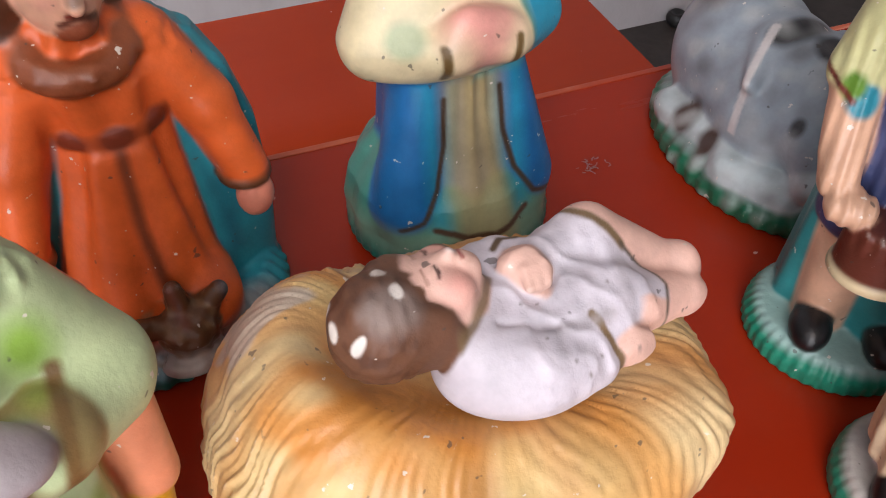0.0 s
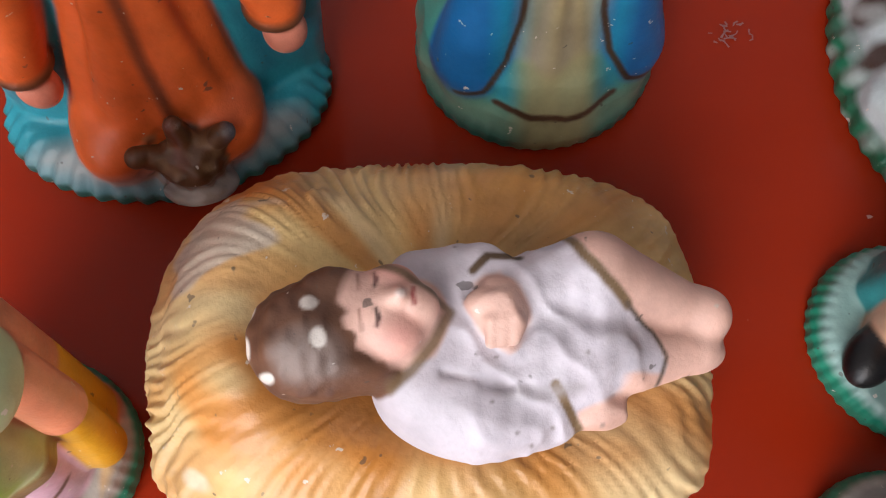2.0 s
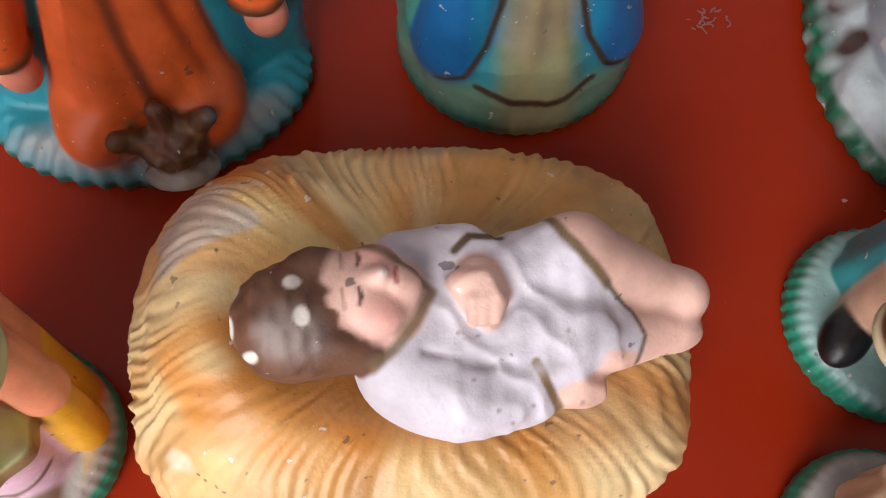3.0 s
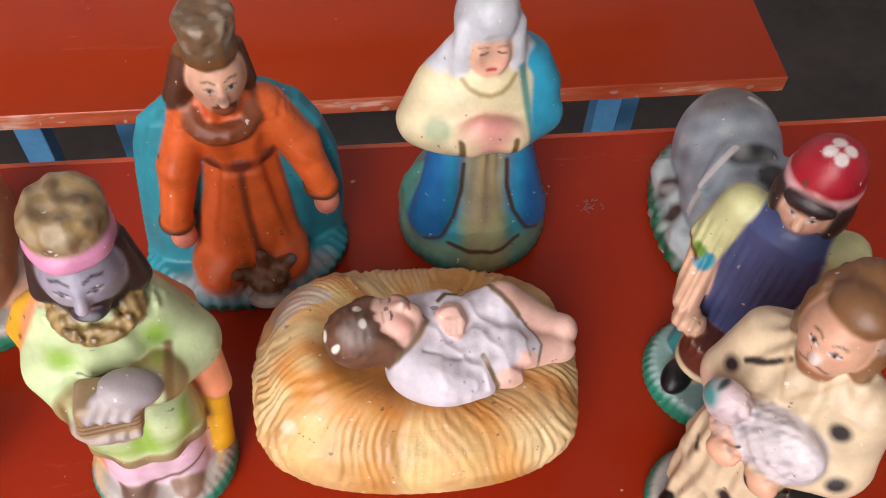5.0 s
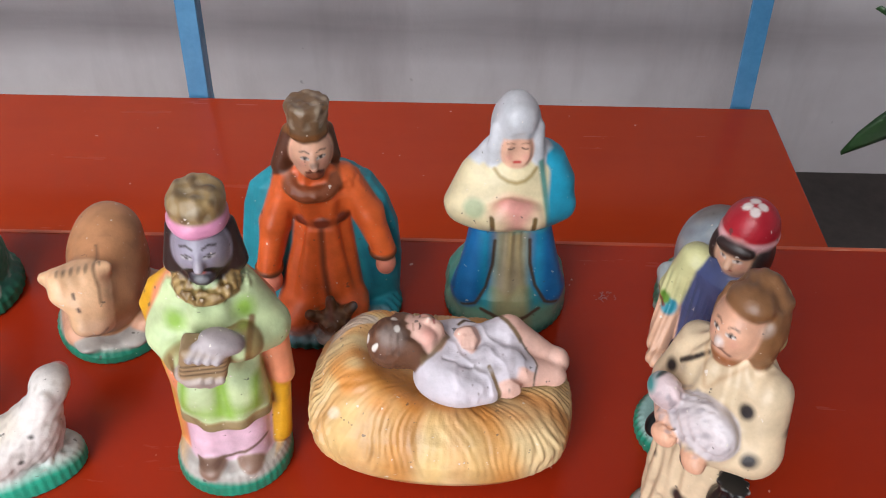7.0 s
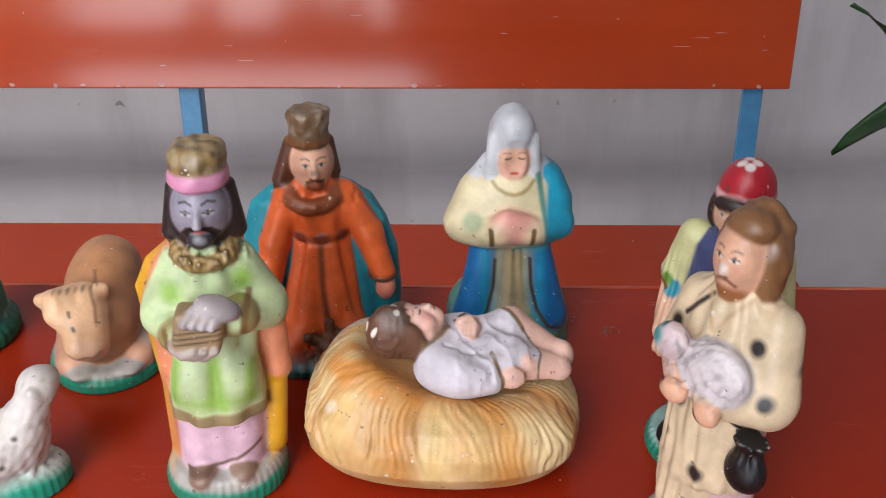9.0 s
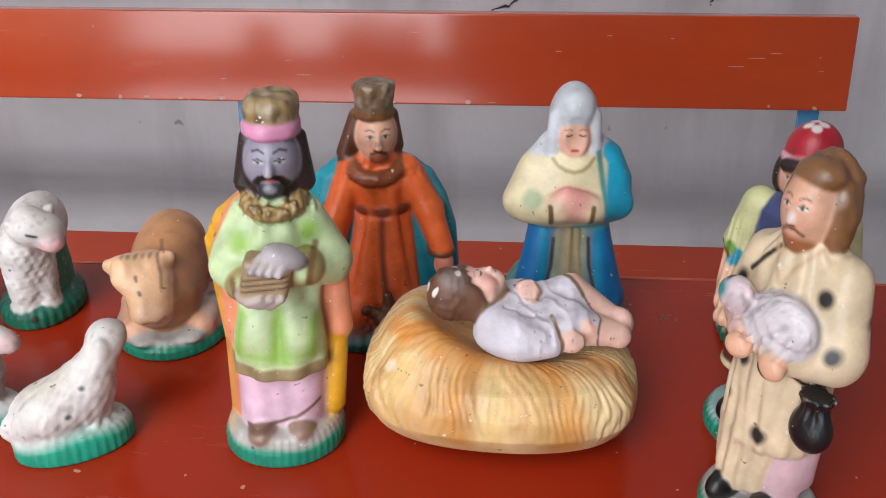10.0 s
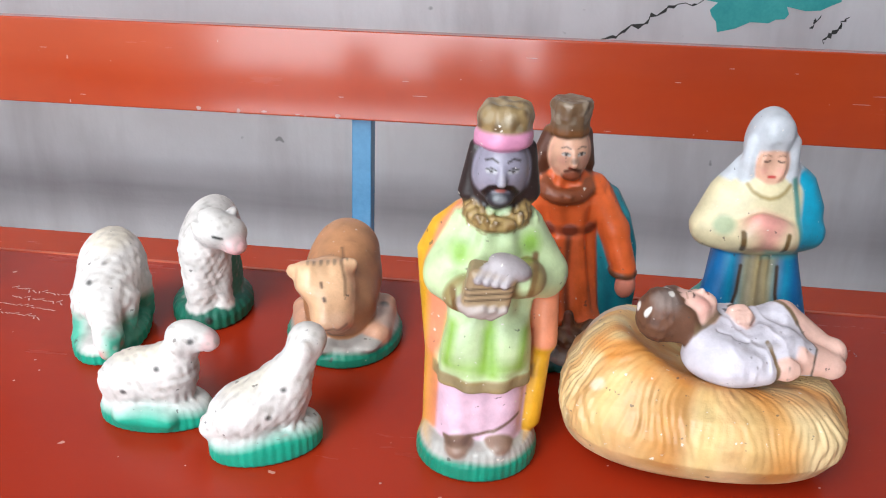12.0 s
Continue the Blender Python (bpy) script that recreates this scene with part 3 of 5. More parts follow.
def caped_orange_king():
    c = Clay()
    orange, blue, deep = rgb(236, 108, 50), rgb(36, 150, 168), rgb(24, 96, 124)
    plum = rgb(104, 62, 38)
    c.add(loft([(0, 2, 2, 54, 38), (7, 2, 2, 54, 38), (15, 2, 3, 48, 33)], fold=(44, 0.7, 0), round_=3), blue, 1)
    c.add(loft([(6, 3, 10, 53, 25), (40, 5, 9, 52, 19), (70, 5, 8, 49, 15), (92, 3, 8, 44, 13), (108, 1, 8, 37, 12), (121, 0, 7, 21, 11)], fold=(9, 0.7, 0.5), round_=4), blue, 3)
    c.add(loft([(10, 2, -6, 31, 26), (40, 4, -4, 25, 21), (70, 6, -2, 19, 15), (90, 6, 0, 16.5, 14), (106, 4, 0, 21, 15), (117, 3, 1, 17, 12), (126, 2, 1, 10, 10)], fold=(8, 1.1, 0.2), round_=4), orange, 2)
    c.add(ell((-13, -18, 20), (13, 16, 13)), orange, 6)
    c.add(ell((20, -18, 22), (13, 16, 14)), orange, 6)
    for top, elbow, wrist, cuff in (((-13, 0, 114), (-23, -4, 85), (-29, -10, 56), 53), ((20, 0, 114), (35, -4, 87), (43, -9, 63), 60)):
        c.add(rod(top, elbow, 8.5, 8.5), orange, 4)
        c.add(rod(elbow, wrist, 8.5, 7.6), orange, 4)
        c.add(ell((wrist[0] + 1.5, wrist[1] - 3, wrist[2] - 11), (6.5, 5.5, 9)), rgb(232, 146, 122), 2)
        c.add(loft([(cuff - 2, wrist[0], wrist[1], 9.0, 8.8), (cuff + 2, wrist[0] - 0.5, wrist[1] + 1, 9.0, 8.8)], round_=1.5), plum, 1)
    c.add(loft([(87, 6, 0, 18, 15.4), (94, 6, 0, 18.3, 15.4)], round_=2.5), rgb(128, 54, 32), 1)
    for k, x in enumerate((-8, -1, 6, 13, 20)):
        c.add(rod((x * 1.25 - 2, -24 + abs(x - 6) * 0.3, 18), (5 + (x - 6) * 0.5, -14, 84), 3.4, 2.0), orange, 4)
    c.add(ring((1.5, -4, 117), 13, 11.5, 4.8, (24, 0, 0)), rgb(148, 80, 48), 3)
    fur = cloud(6, 8)
    c.relief(lambda P: 0.6 * fur(P) * np.clip(ell((8, -33, 22), (18, 14, 16))(P) * -0.4, 0, 1) + 0.5 * fur(P) * np.clip(1 - np.abs(P[:, 2] - 114) / 8, 0, 1) + 0.55 * fur(P * 0.8) * np.clip((P[:, 2] - 156) / 4, 0, 1))
    c.add(ell((2, -3, 137), (12, 12.5, 16)), rgb(244, 190, 160), 3)
    c.add(rod((3, -15, 141), (3.5, -17, 134), 1.2, 2.4), rgb(244, 190, 160), 2.5)
    hair = rgb(92, 52, 34)
    c.add(rod((-10, 2, 148), (-16, 3, 124), 4.5, 6.5), hair, 4)
    c.add(rod((12, 3, 148), (14.5, 3, 128), 3.5, 4.5), hair, 4)
    c.add(ell((0, 6, 137), (14, 9, 19)), hair, 3)
    c.add(ell((3.5, -11, 126), (5.5, 4, 4)), rgb(150, 78, 50), 2.5)
    c.add(loft([(148, 1, -1, 12.2, 12.6), (156, 1, -1, 11.4, 11.8), (169, 1, 0, 13, 12.8)], fold=(9, 0.25, 0.3), round_=3), rgb(120, 92, 66), 2)
    gift = rgb(104, 68, 42)
    c.add(ell((10, -34, 24), (10, 8, 10)), gift, 3)
    c.add(rod((2, -33, 28), (-5, -34, 32), 4, 3.5), gift, 2)
    c.add(rod((17, -32, 30), (22, -32, 35), 4, 3.2), gift, 2)
    c.add(rod((9, -31, 32), (8, -30, 40), 4.5, 3), gift, 2)
    c.add(ell((10, -37, 13), (12, 7, 5)), gift, 3)
    robe = [c.forms[k][0] for k in (2, 3, 4, 5, 6, 7, 9, 10, 11)]
    c.wash(lambda P: np.maximum(np.abs(np.abs(P[:, 0] - 5) - 26) - 8, np.maximum(np.maximum(P[:, 1] - 4, np.abs(P[:, 2] - 56) - 30), 5 - np.minimum.reduce([f(P) for f in robe]))), deep, 5, 0.6)
    c.wash(lambda P: P[:, 2] - 7, rgb(16, 104, 96), 5)
    c.wash(lambda P: np.maximum(np.abs(P[:, 0]) - 45, np.maximum(P[:, 2] - 19, np.maximum(P[:, 1] + 16, 9 - P[:, 2]))), rgb(180, 176, 172), 8, 0.75)
    c.wash(lambda P: np.maximum(0.35 - fur(P * 0.7), 156 - P[:, 2]), rgb(170, 154, 134), 0.7, 0.7)
    c.wash(lambda P: np.maximum(0.5 - fur(P * 0.8), ell((8, -33, 22), (16, 14, 14))(P)), rgb(152, 120, 88), 0.7, 0.6)
    c.wash(lambda P: np.abs(P[:, 2] - 151.5) - 2, rgb(132, 84, 44), 1.5, 0.9)
    face(c, 3, -14, 139, 1.0, mouth=rgb(150, 60, 50))
    c.wash(ell((3.2, -17, 136), (2, 3, 2)), rgb(96, 80, 74), 1.5, 0.7)
    c.stroke([(-1, -15, 128.5), (3.5, -17, 130), (8, -15, 128.5)], 1.0, rgb(96, 46, 30), 1.0)
    c.stroke([(5, -22, 86), (5, -24, 60), (8, -32, 32)], 1.8, rgb(116, 58, 38), 2.5, 0.85)
    c.wash(ell((8, -40, 14), (8, 8, 4)), rgb(176, 160, 146), 2, 0.6)
    cast("king_figurine", c, (-62, -46, -1.5), (64, 44, 174), 0.8, PAINTED, (-0.064, 0.199, TOP), 8,
         "bearded crowned king figurine in orange robe with turquoise cape", "figurine", "nativity figurines", lean=(0.03, 0.0))


def praying_woman():
    c = Clay()
    blue, aqua, tan = rgb(18, 108, 172), rgb(24, 156, 190), rgb(178, 160, 112)
    cream, hood = rgb(226, 212, 172), rgb(206, 208, 214)
    rim = plinth(c, 41, 39, 13, top=rgb(132, 172, 160), rim=rgb(20, 122, 112), ruffle=0.3)
    c.add(loft([(4, 0, 0, 40, 38), (16, 0, 1, 41, 37), (28, 0, 2, 38.5, 33), (36, 0, 4, 33, 28), (44, 0, 5, 25, 21), (50, 0, 5, 18, 15)], fold=(12, 0.7, 0.6), round_=6), rgb(70, 154, 140), 3)
    c.add(loft([(12, 0, -4, 30, 27), (34, 0, 0, 28, 25), (56, 0, 3, 26, 21), (80, 0, 4, 24, 18), (110, 0, 5, 24, 17)], fold=(6, 1.4, 0.6)), blue, 3)
    for sx in (-1, 1):
        c.add(rod((sx * 24, -14, 26), (sx * 14.5, -7, 76), 13, 10), blue, 6)
        c.add(rod((sx * 10, -22, 22), (sx * 8, -13, 78), 3.5, 2.6), aqua, 3)
    c.add(loft([(8, 0, -10, 22, 27), (24, 0, -7, 17, 22), (40, 0, -4, 13, 20), (60, 0, -2, 9, 18), (84, 0, -1, 8, 17)], fold=(9, 1.0, 0)), tan, 4, 4)
    c.add(loft([(79, -2, -4, 36, 20), (92, -2, -3, 38, 20), (112, -1, 0, 29, 17), (126, 0, 2, 18, 13)], round_=6), cream, 3)
    c.add(rod((-24, 0, 112), (-32, -3, 92), 9, 10), cream, 5)
    c.add(rod((-31, -5, 89), (-10, -21, 92), 10, 9), cream, 4)
    c.add(rod((24, 0, 112), (30, -4, 90), 8, 9), cream, 5)
    c.add(rod((30, -6, 88), (10, -21, 92), 9, 9), cream, 4)
    c.add(loft([(80, 31, 4, 10, 13), (104, 29, 4, 10, 13), (122, 22, 4, 9, 11), (129, 18, 4, 5, 8)], round_=4), aqua, 2)
    c.add(ell((-4, -23, 96), (10, 6, 11), (0, -14, 0)), rgb(228, 160, 148), 4, 5)
    c.add(ell((4, -23, 95), (9, 5.5, 9), (0, 20, 0)), rgb(226, 156, 146), 4, 5)
    c.add(ell((0, -3, 133), (10.5, 12, 15)), rgb(230, 180, 154), 3)
    c.add(rod((0, -14.5, 135), (0, -16.3, 130), 1.0, 2.0), rgb(230, 180, 154), 2)
    c.add(ell((0, 4, 143), (15, 14.5, 22)), hood, 2)
    c.add(ell((0, -4, 151), (12, 11, 13)), hood, 3)
    for sx in (-1, 1):
        c.add(rod((sx * 11.5, -4, 146), (sx * 13, -5, 122), 4.5, 4.5), hood, 3)
        c.add(rod((sx * 13, 2, 128), (sx * 21, 2, 119), 7, 6), hood, 4)
    c.cut(ell((0, -15, 134), (8.0, 4, 14)), 2)
    c.add(ell((0, -5.5, 133), (9, 10.5, 14)), rgb(230, 180, 154), 1)
    c.add(rod((0, -15, 134), (0, -17, 129), 1.0, 2.0), rgb(230, 180, 154), 2)
    rim()
    c.wash(lambda P: np.maximum(P[:, 2] - 21, 8 - P[:, 2]), rgb(128, 164, 142), 8, 0.75)
    c.wash(lambda P: np.maximum(np.abs(P[:, 0]) - 12, np.maximum(P[:, 1] + 12, P[:, 2] - 78)), tan, 8, 0.7)
    c.wash(lambda P: np.maximum(np.abs(np.abs(P[:, 0]) - 17) - 3, np.maximum(P[:, 1] + 4, np.abs(P[:, 2] - 50) - 28)), aqua, 6, 0.7)
    for sx in (-1, 1):
        c.stroke([(sx * 11, -24, 70), (sx * 12, -26, 52), (sx * 16, -28, 36), (sx * 23, -30, 25), (sx * 31, -26, 22)], 1.1, rgb(74, 58, 44), 1.0)
        c.stroke([(sx * 12 - 2, -31, 84), (sx * 13 - 2, -31, 96)], 1.5, rgb(112, 88, 52), 1.0)
    c.stroke([(-19, -34, 21), (-13, -36, 20), (-8, -39, 17.5), (-2, -40, 17), (3, -40, 16), (9, -39, 17.5), (14, -36, 19), (19, -33, 20)], 1.2, rgb(84, 56, 40), 1.0)
    c.stroke([(-13, -12, 121), (-10, -12, 117.5), (-5, -17, 115), (0, -17, 114), (5, -17, 115), (9, -12, 117.5), (12, -12, 121)], 1.1, rgb(172, 150, 100), 1.6)
    c.stroke([(15, -12, 124), (19, -18, 100), (21, -22, 84)], 1.8, rgb(96, 150, 140), 2)
    c.wash(lambda P: np.maximum(19 + 0.05 * (P[:, 2] - 80) - P[:, 0], np.maximum(80 - P[:, 2], P[:, 2] - 127)), aqua, 3)
    c.wash(ell((-25, -18, 97), (7, 7, 6)), rgb(150, 176, 138), 4, 0.7)
    c.wash(lambda P: np.maximum(P[:, 2] - 84, np.maximum(76 - P[:, 2], -P[:, 0])), rgb(90, 176, 168), 4, 0.6)
    for sx in (-1, 1):
        c.stroke([(sx * 2.0, -16, 139.2), (sx * 4.2, -15, 140.3), (sx * 6.6, -14, 139.3)], 0.35, rgb(120, 78, 56), 0.7, 0.8)
        c.stroke([(sx * 2.4, -16, 136.4), (sx * 4.0, -15, 135.7), (sx * 5.8, -14, 136.2)], 0.5, rgb(70, 44, 36), 0.7)
        c.wash(ell((sx * 5, -14, 130), (2.5, 5, 2.5)), ROSE, 3, 0.4)
    c.stroke([(-1.7, -16, 126.5), (1.7, -16, 126.5)], 0.9, rgb(196, 72, 66), 0.8)
    cast("praying_woman_figurine", c, (-46, -44, -1.5), (46, 44, 169), 0.8, PAINTED, (0.062, 0.215, TOP), 4,
         "praying woman figurine with white veil, cream mantle and blue robe", "figurine", "nativity figurines")


def straw_nest():
    c = Clay()
    straw = rgb(228, 194, 132)
    c.add(loft([(0, 0, 4, 58, 32), (7, 0, 3, 66, 43), (18, 0, -2, 73, 50), (30, 0, -5, 75, 53), (42, 0, -5, 73, 51), (54, -2, -5, 65, 44), (60, -4, -3, 50, 33)], round_=10, square=0.07), straw, 3)
    c.add(ell((-37, -5, 50), (31, 42, 31)), straw, 16)
    c.add(ell((0, -34, 40), (66, 22, 22)), straw, 14)
    c.add(ell((4, 28, 39), (60, 18, 15)), straw, 12)
    c.cut(ell((14, -2, 81), (58, 36, 28), (0, 5, 0)), 12)

    patch = cloud(60, 51)

    def ridges(P):
        x, y, z = P[:, 0], P[:, 1], P[:, 2]
        a = np.arctan2(y * 1.3, x)
        r = np.sqrt((x / 76) ** 2 + (y / 58) ** 2)
        bend = 1.6 * np.sin(a * 7 + 1) + 1.2 * np.sin(r * 9 + a * 3) + 0.9 * np.sin(z * 0.16 + a * 11)
        w = np.sin(a * 84 + bend * 3.4) + 0.6 * np.sin(a * 47 + 3 * bend) + 0.4 * np.sin(a * 139 + r * 11 + bend)
        strong = np.clip(0.68 + 0.6 * patch(P), 0.12, 1.05) * (0.5 + 0.5 * np.clip((y + 30) / 30 + np.clip((np.abs(x) - 40) / 20, 0, 1), 0, 1))
        low = np.clip((z - 22) / 16, 0.08, 1) + np.clip((y + 10) / 20, 0, 1) * np.clip((z - 3) / 10, 0, 1)
        return 0.62 * w * strong * np.clip((r - 0.3) * 2.6, 0.06, 1) * np.clip(low, 0, 1)
    c.relief(ridges)
    amber, pale = rgb(208, 134, 54), rgb(230, 204, 156)
    rag = cloud(18, 31)

    b_one, b_two, b_three = cloud(46, 21), cloud(34, 22), cloud(14, 23)

    def combed(f):
        """Blotches drawn out along the straw, from the middle to the rim."""
        def g(P):
            a = np.arctan2(P[:, 1] * 1.3, P[:, 0])
            r = np.sqrt((P[:, 0] / 76) ** 2 + (P[:, 1] / 58) ** 2)
            return f(np.stack([105 * np.cos(a), 105 * np.sin(a), 16 * r + 0.2 * P[:, 2]], 1).astype(np.float32))
        return g
    c.wash(lambda P: 0.1 - combed(b_one)(P), pale, 1.0, 0.85)
    c.wash(lambda P: 0.2 - combed(b_two)(P), amber, 1.2, 0.72)
    c.wash(lambda P: 0.75 - combed(b_three)(P), rgb(190, 132, 60), 0.9, 0.22)
    c.wash(lambda P: ell((-24, -20, 70), (34, 20, 16))(P) + 5 * rag(P), rgb(214, 132, 44), 10, 0.75)
    c.wash(ell((30, 34, 56), (34, 16, 14)), amber, 16, 0.6)
    c.wash(ell((-44, 34, 56), (12, 10, 12)), rgb(206, 120, 52), 8, 0.7)
    c.wash(ell((-20, 36, 58), (20, 10, 12)), rgb(226, 196, 140), 14, 0.6)
    c.wash(ell((10, -34, 58), (44, 9, 10)), amber, 12, 0.55)
    c.wash(lambda P: ell((-52, 16, 64), (17, 15, 20))(P) + 5 * rag(P), rgb(206, 194, 180), 2, 0.85)
    c.wash(lambda P: ell((-40, -34, 50), (16, 8, 14))(P) + 6 * rag(P), rgb(226, 214, 190), 3, 0.7)
    c.wash(lambda P: P[:, 2] - 21 + 7 * rag(P * 0.6), rgb(232, 206, 164), 14, 0.65)
    c.wash(lambda P: P[:, 2] - 6, rgb(222, 160, 130), 5, 0.7)
    cast("straw_nest_figurine", c, (-84, -66, -1.5), (84, 66, 92), 0.8, PAINTED, (0.0215, 0.105, TOP), -2,
         "oval straw-coloured plaster nest with combed ridges and amber shading", "nativity nest", "nativity figurines")


def infant():
    c = Clay()
    white, skin, hair = rgb(210, 203, 212), rgb(232, 188, 172), rgb(106, 70, 50)
    olive = rgb(122, 98, 70)
    c.add(ell((-32, -2, 33), (16, 15.5, 15.5)), hair, 3)
    c.add(ell((-15.5, 2.5, 32), (14, 12.5, 14)), skin, 4)
    c.add(ell((-5, 3, 32), (8, 9, 9)), skin, 5)
    for y in (10, -4):
        c.add(ell((-9.5, y, 39), (6, 5, 5)), skin, 4)
    c.add(rod((-11.5, 4.5, 44.6), (-8, 4.5, 45.4), 1.2, 2.2), skin, 3)
    c.add(ell((-4.5, 4, 43.5), (2.2, 3.4, 1.6)), skin, 2)
    c.add(ell((-2, 3.5, 40), (4, 4.5, 4)), skin, 3)
    c.add(ell((-25, 9, 39), (8, 6.5, 7)), hair, 4)
    c.add(ell((-21, -11, 32), (10, 5, 11)), hair, 4)
    c.add(ell((14, -9, 13), (32, 24.5, 14)), white, 5)
    c.add(ell((9, 3, 20), (19, 18, 13)), white, 6)
    c.add(rod((-3, 16, 23), (14, 16, 26), 8.5, 8), white, 4)
    c.add(rod((-4, -13, 20), (12, -20, 16), 10, 8.5), white, 9)
    c.add(rod((12, -22, 17), (32, -23.5, 13), 8.5, 6.5), white, 4)
    c.add(ell((36, -4, 18), (23, 18, 14)), white, 6)
    c.add(rod((26, 9, 24), (44, 12, 27), 11, 11), white, 5)
    c.add(rod((46, 12, 27), (72, 4, 15), 11.5, 8), skin, 4)
    c.add(rod((52, -9, 16), (74, -6, 11), 10.5, 7.5), skin, 3)
    c.add(ell((78, 2, 13), (8.5, 8.5, 9.5)), skin, 3)
    c.add(ell((76, -8, 10), (8, 5.5, 7)), skin, 2)
    c.add(ell((18, 3, 33), (7, 9.5, 5.5), (0, 0, 10)), skin, 2)
    c.add(ell((13, 5, 35), (4, 3.5, 3)), skin, 2)
    for k in range(3):
        c.add(rod((15 + 3.2 * k, -1, 36), (14.5 + 3.2 * k, -6, 34), 1.9, 1.5), skin, 1.2)
    c.add(ell((44, -22, 14), (9, 6, 6.5), (0, 0, 8)), skin, 2)
    fold_a, fold_b, fold_c = cloud(15, 41), cloud(7, 42), cloud(9, 44)

    def hem(P):
        return np.interp(P[:, 1], [-30, -19, -13, -4, 5, 14, 22], [61, 61, 63, 60, 48, 42, 39]).astype(np.float32)

    def creases(P):
        x, y, z = P[:, 0], P[:, 1], P[:, 2]
        m = np.clip((x - 2) / 8, 0, 1) * np.clip((hem(P) - x) / 5, 0, 1) * np.clip((z - 8) / 6, 0, 1)
        h = np.clip((-22 - x) / 5, 0, 1)
        ridge = np.abs(np.sin(x * 0.16 + y * 0.20 + 1.5 * fold_a(P * 0.8))) - 0.6
        return m * (0.28 * fold_a(P) + 0.75 * ridge + 0.3 * fold_c(P)) + 0.42 * h * fold_b(P)
    c.relief(creases)
    c.cut(line((2, -12, 30), (18, -16, 27), (36, -16, 23)), 3.0)

    def fringe(P):
        return np.interp(P[:, 1], [-18, -13, -8, -3, 2, 8, 14, 18], [-9, -11, -17, -20, -23, -25, -21, -18]).astype(np.float32)
    c.wash(ell((-13, 3, 36), (14, 14, 14)), skin, 2)
    c.wash(lambda P: np.maximum(P[:, 0] - fringe(P) - 1.3 * fold_b(P) - 1.0 * np.sin(P[:, 1] * 1.1), ell((-29, 0, 34), (24, 20, 19))(P)), hair, 1.6)
    c.wash(lambda P: np.maximum(np.maximum(0.35 - fold_b(P * 1.2), P[:, 0] + 26), ell((-29, 0, 34), (24, 20, 19))(P)), rgb(80, 48, 34), 0.8, 0.6)
    c.wash(lambda P: hem(P) - P[:, 0], skin, 1.4)
    c.wash(lambda P: np.maximum(np.maximum(P[:, 0] - hem(P), 26 - P[:, 0]), np.maximum(-15 - P[:, 1], -ell((18, 3, 33), (9, 11, 8))(P))), white, 1.2)
    # Pale grey sheen on the hair, painted into its colour.
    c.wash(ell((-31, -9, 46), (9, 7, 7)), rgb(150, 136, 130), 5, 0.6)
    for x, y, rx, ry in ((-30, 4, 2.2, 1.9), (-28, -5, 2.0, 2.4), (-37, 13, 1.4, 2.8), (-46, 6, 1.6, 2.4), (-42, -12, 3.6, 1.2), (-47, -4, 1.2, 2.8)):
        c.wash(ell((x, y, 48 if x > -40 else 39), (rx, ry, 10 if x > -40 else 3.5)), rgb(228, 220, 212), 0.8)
    for y in (-0.6, 9.6):
        c.stroke([(-17.6, y - 2.6, 46), (-18.0, y + 2.2, 46)], 0.35, rgb(150, 100, 80), 0.8, 0.8, axis=2, limit=34)
        c.stroke([(-13.8, y - 2.0, 46), (-13.4, y, 46), (-13.8, y + 2.0, 46)], 0.5, rgb(74, 46, 40), 0.8, axis=2, limit=34)
        c.stroke([(-13.2, y - 0.3, 46), (-13.2, y + 0.3, 46)], 0.6, rgb(56, 38, 34), 0.7, axis=2, limit=34)
    for y in (-5, 12):
        c.wash(ell((-8.5, y, 42), (5, 4.5, 6)), ROSE, 6, 0.55)
    c.wash(ell((-7, 4.5, 49), (2.2, 1.8, 2.5)), rgb(238, 222, 216), 1.2, 0.8)
    c.stroke([(-4.2, 2.4, 46), (-4.6, 4.4, 46), (-4.2, 6.4, 46)], 0.6, rgb(168, 84, 80), 0.8, axis=2, limit=32)
    c.stroke([(-16, 16, 26), (-6, 11, 30), (1, 6, 31), (5, 3, 31), (0, -5, 31), (-6, -11, 26), (-12, -15, 22)], 1.3, olive, 1.4, 0.9, axis=2, limit=14)
    c.stroke([(12, 14, 34), (16.5, 18, 36), (25, 17.5, 35)], 1.2, rgb(92, 70, 48), 0.9, axis=2, limit=18)
    c.stroke([(38.5, 21, 24), (41, 14, 36), (46, 7, 35), (52, 2, 30)], 1.4, olive, 1.2, axis=2, limit=10)
    c.stroke([(52, 2, 30), (60, -4, 25), (63, -11, 18), (61, -17, 14)], 0.6, rgb(92, 78, 66), 1.0, axis=2, limit=6)
    c.stroke([(31, -17, 14), (34, -22, 14), (38, -28, 12)], 1.3, olive, 0.9, axis=2, limit=6)
    c.stroke([(16, -17, 20), (28, -19, 20), (38, -18, 18)], 1.2, rgb(164, 156, 158), 2.5, 0.6, axis=2, limit=8)
    for x, y in ((11, -8), (16, -9), (14, -20), (30, -27), (24, -31), (8, 22), (40, -10), (20, -28), (44, -27)):
        c.wash(ell((x, y, 22), (0.6, 0.5, 30)), rgb(120, 108, 104), 0.6, 0.7)
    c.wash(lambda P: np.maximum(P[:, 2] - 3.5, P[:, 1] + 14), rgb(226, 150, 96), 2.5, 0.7)
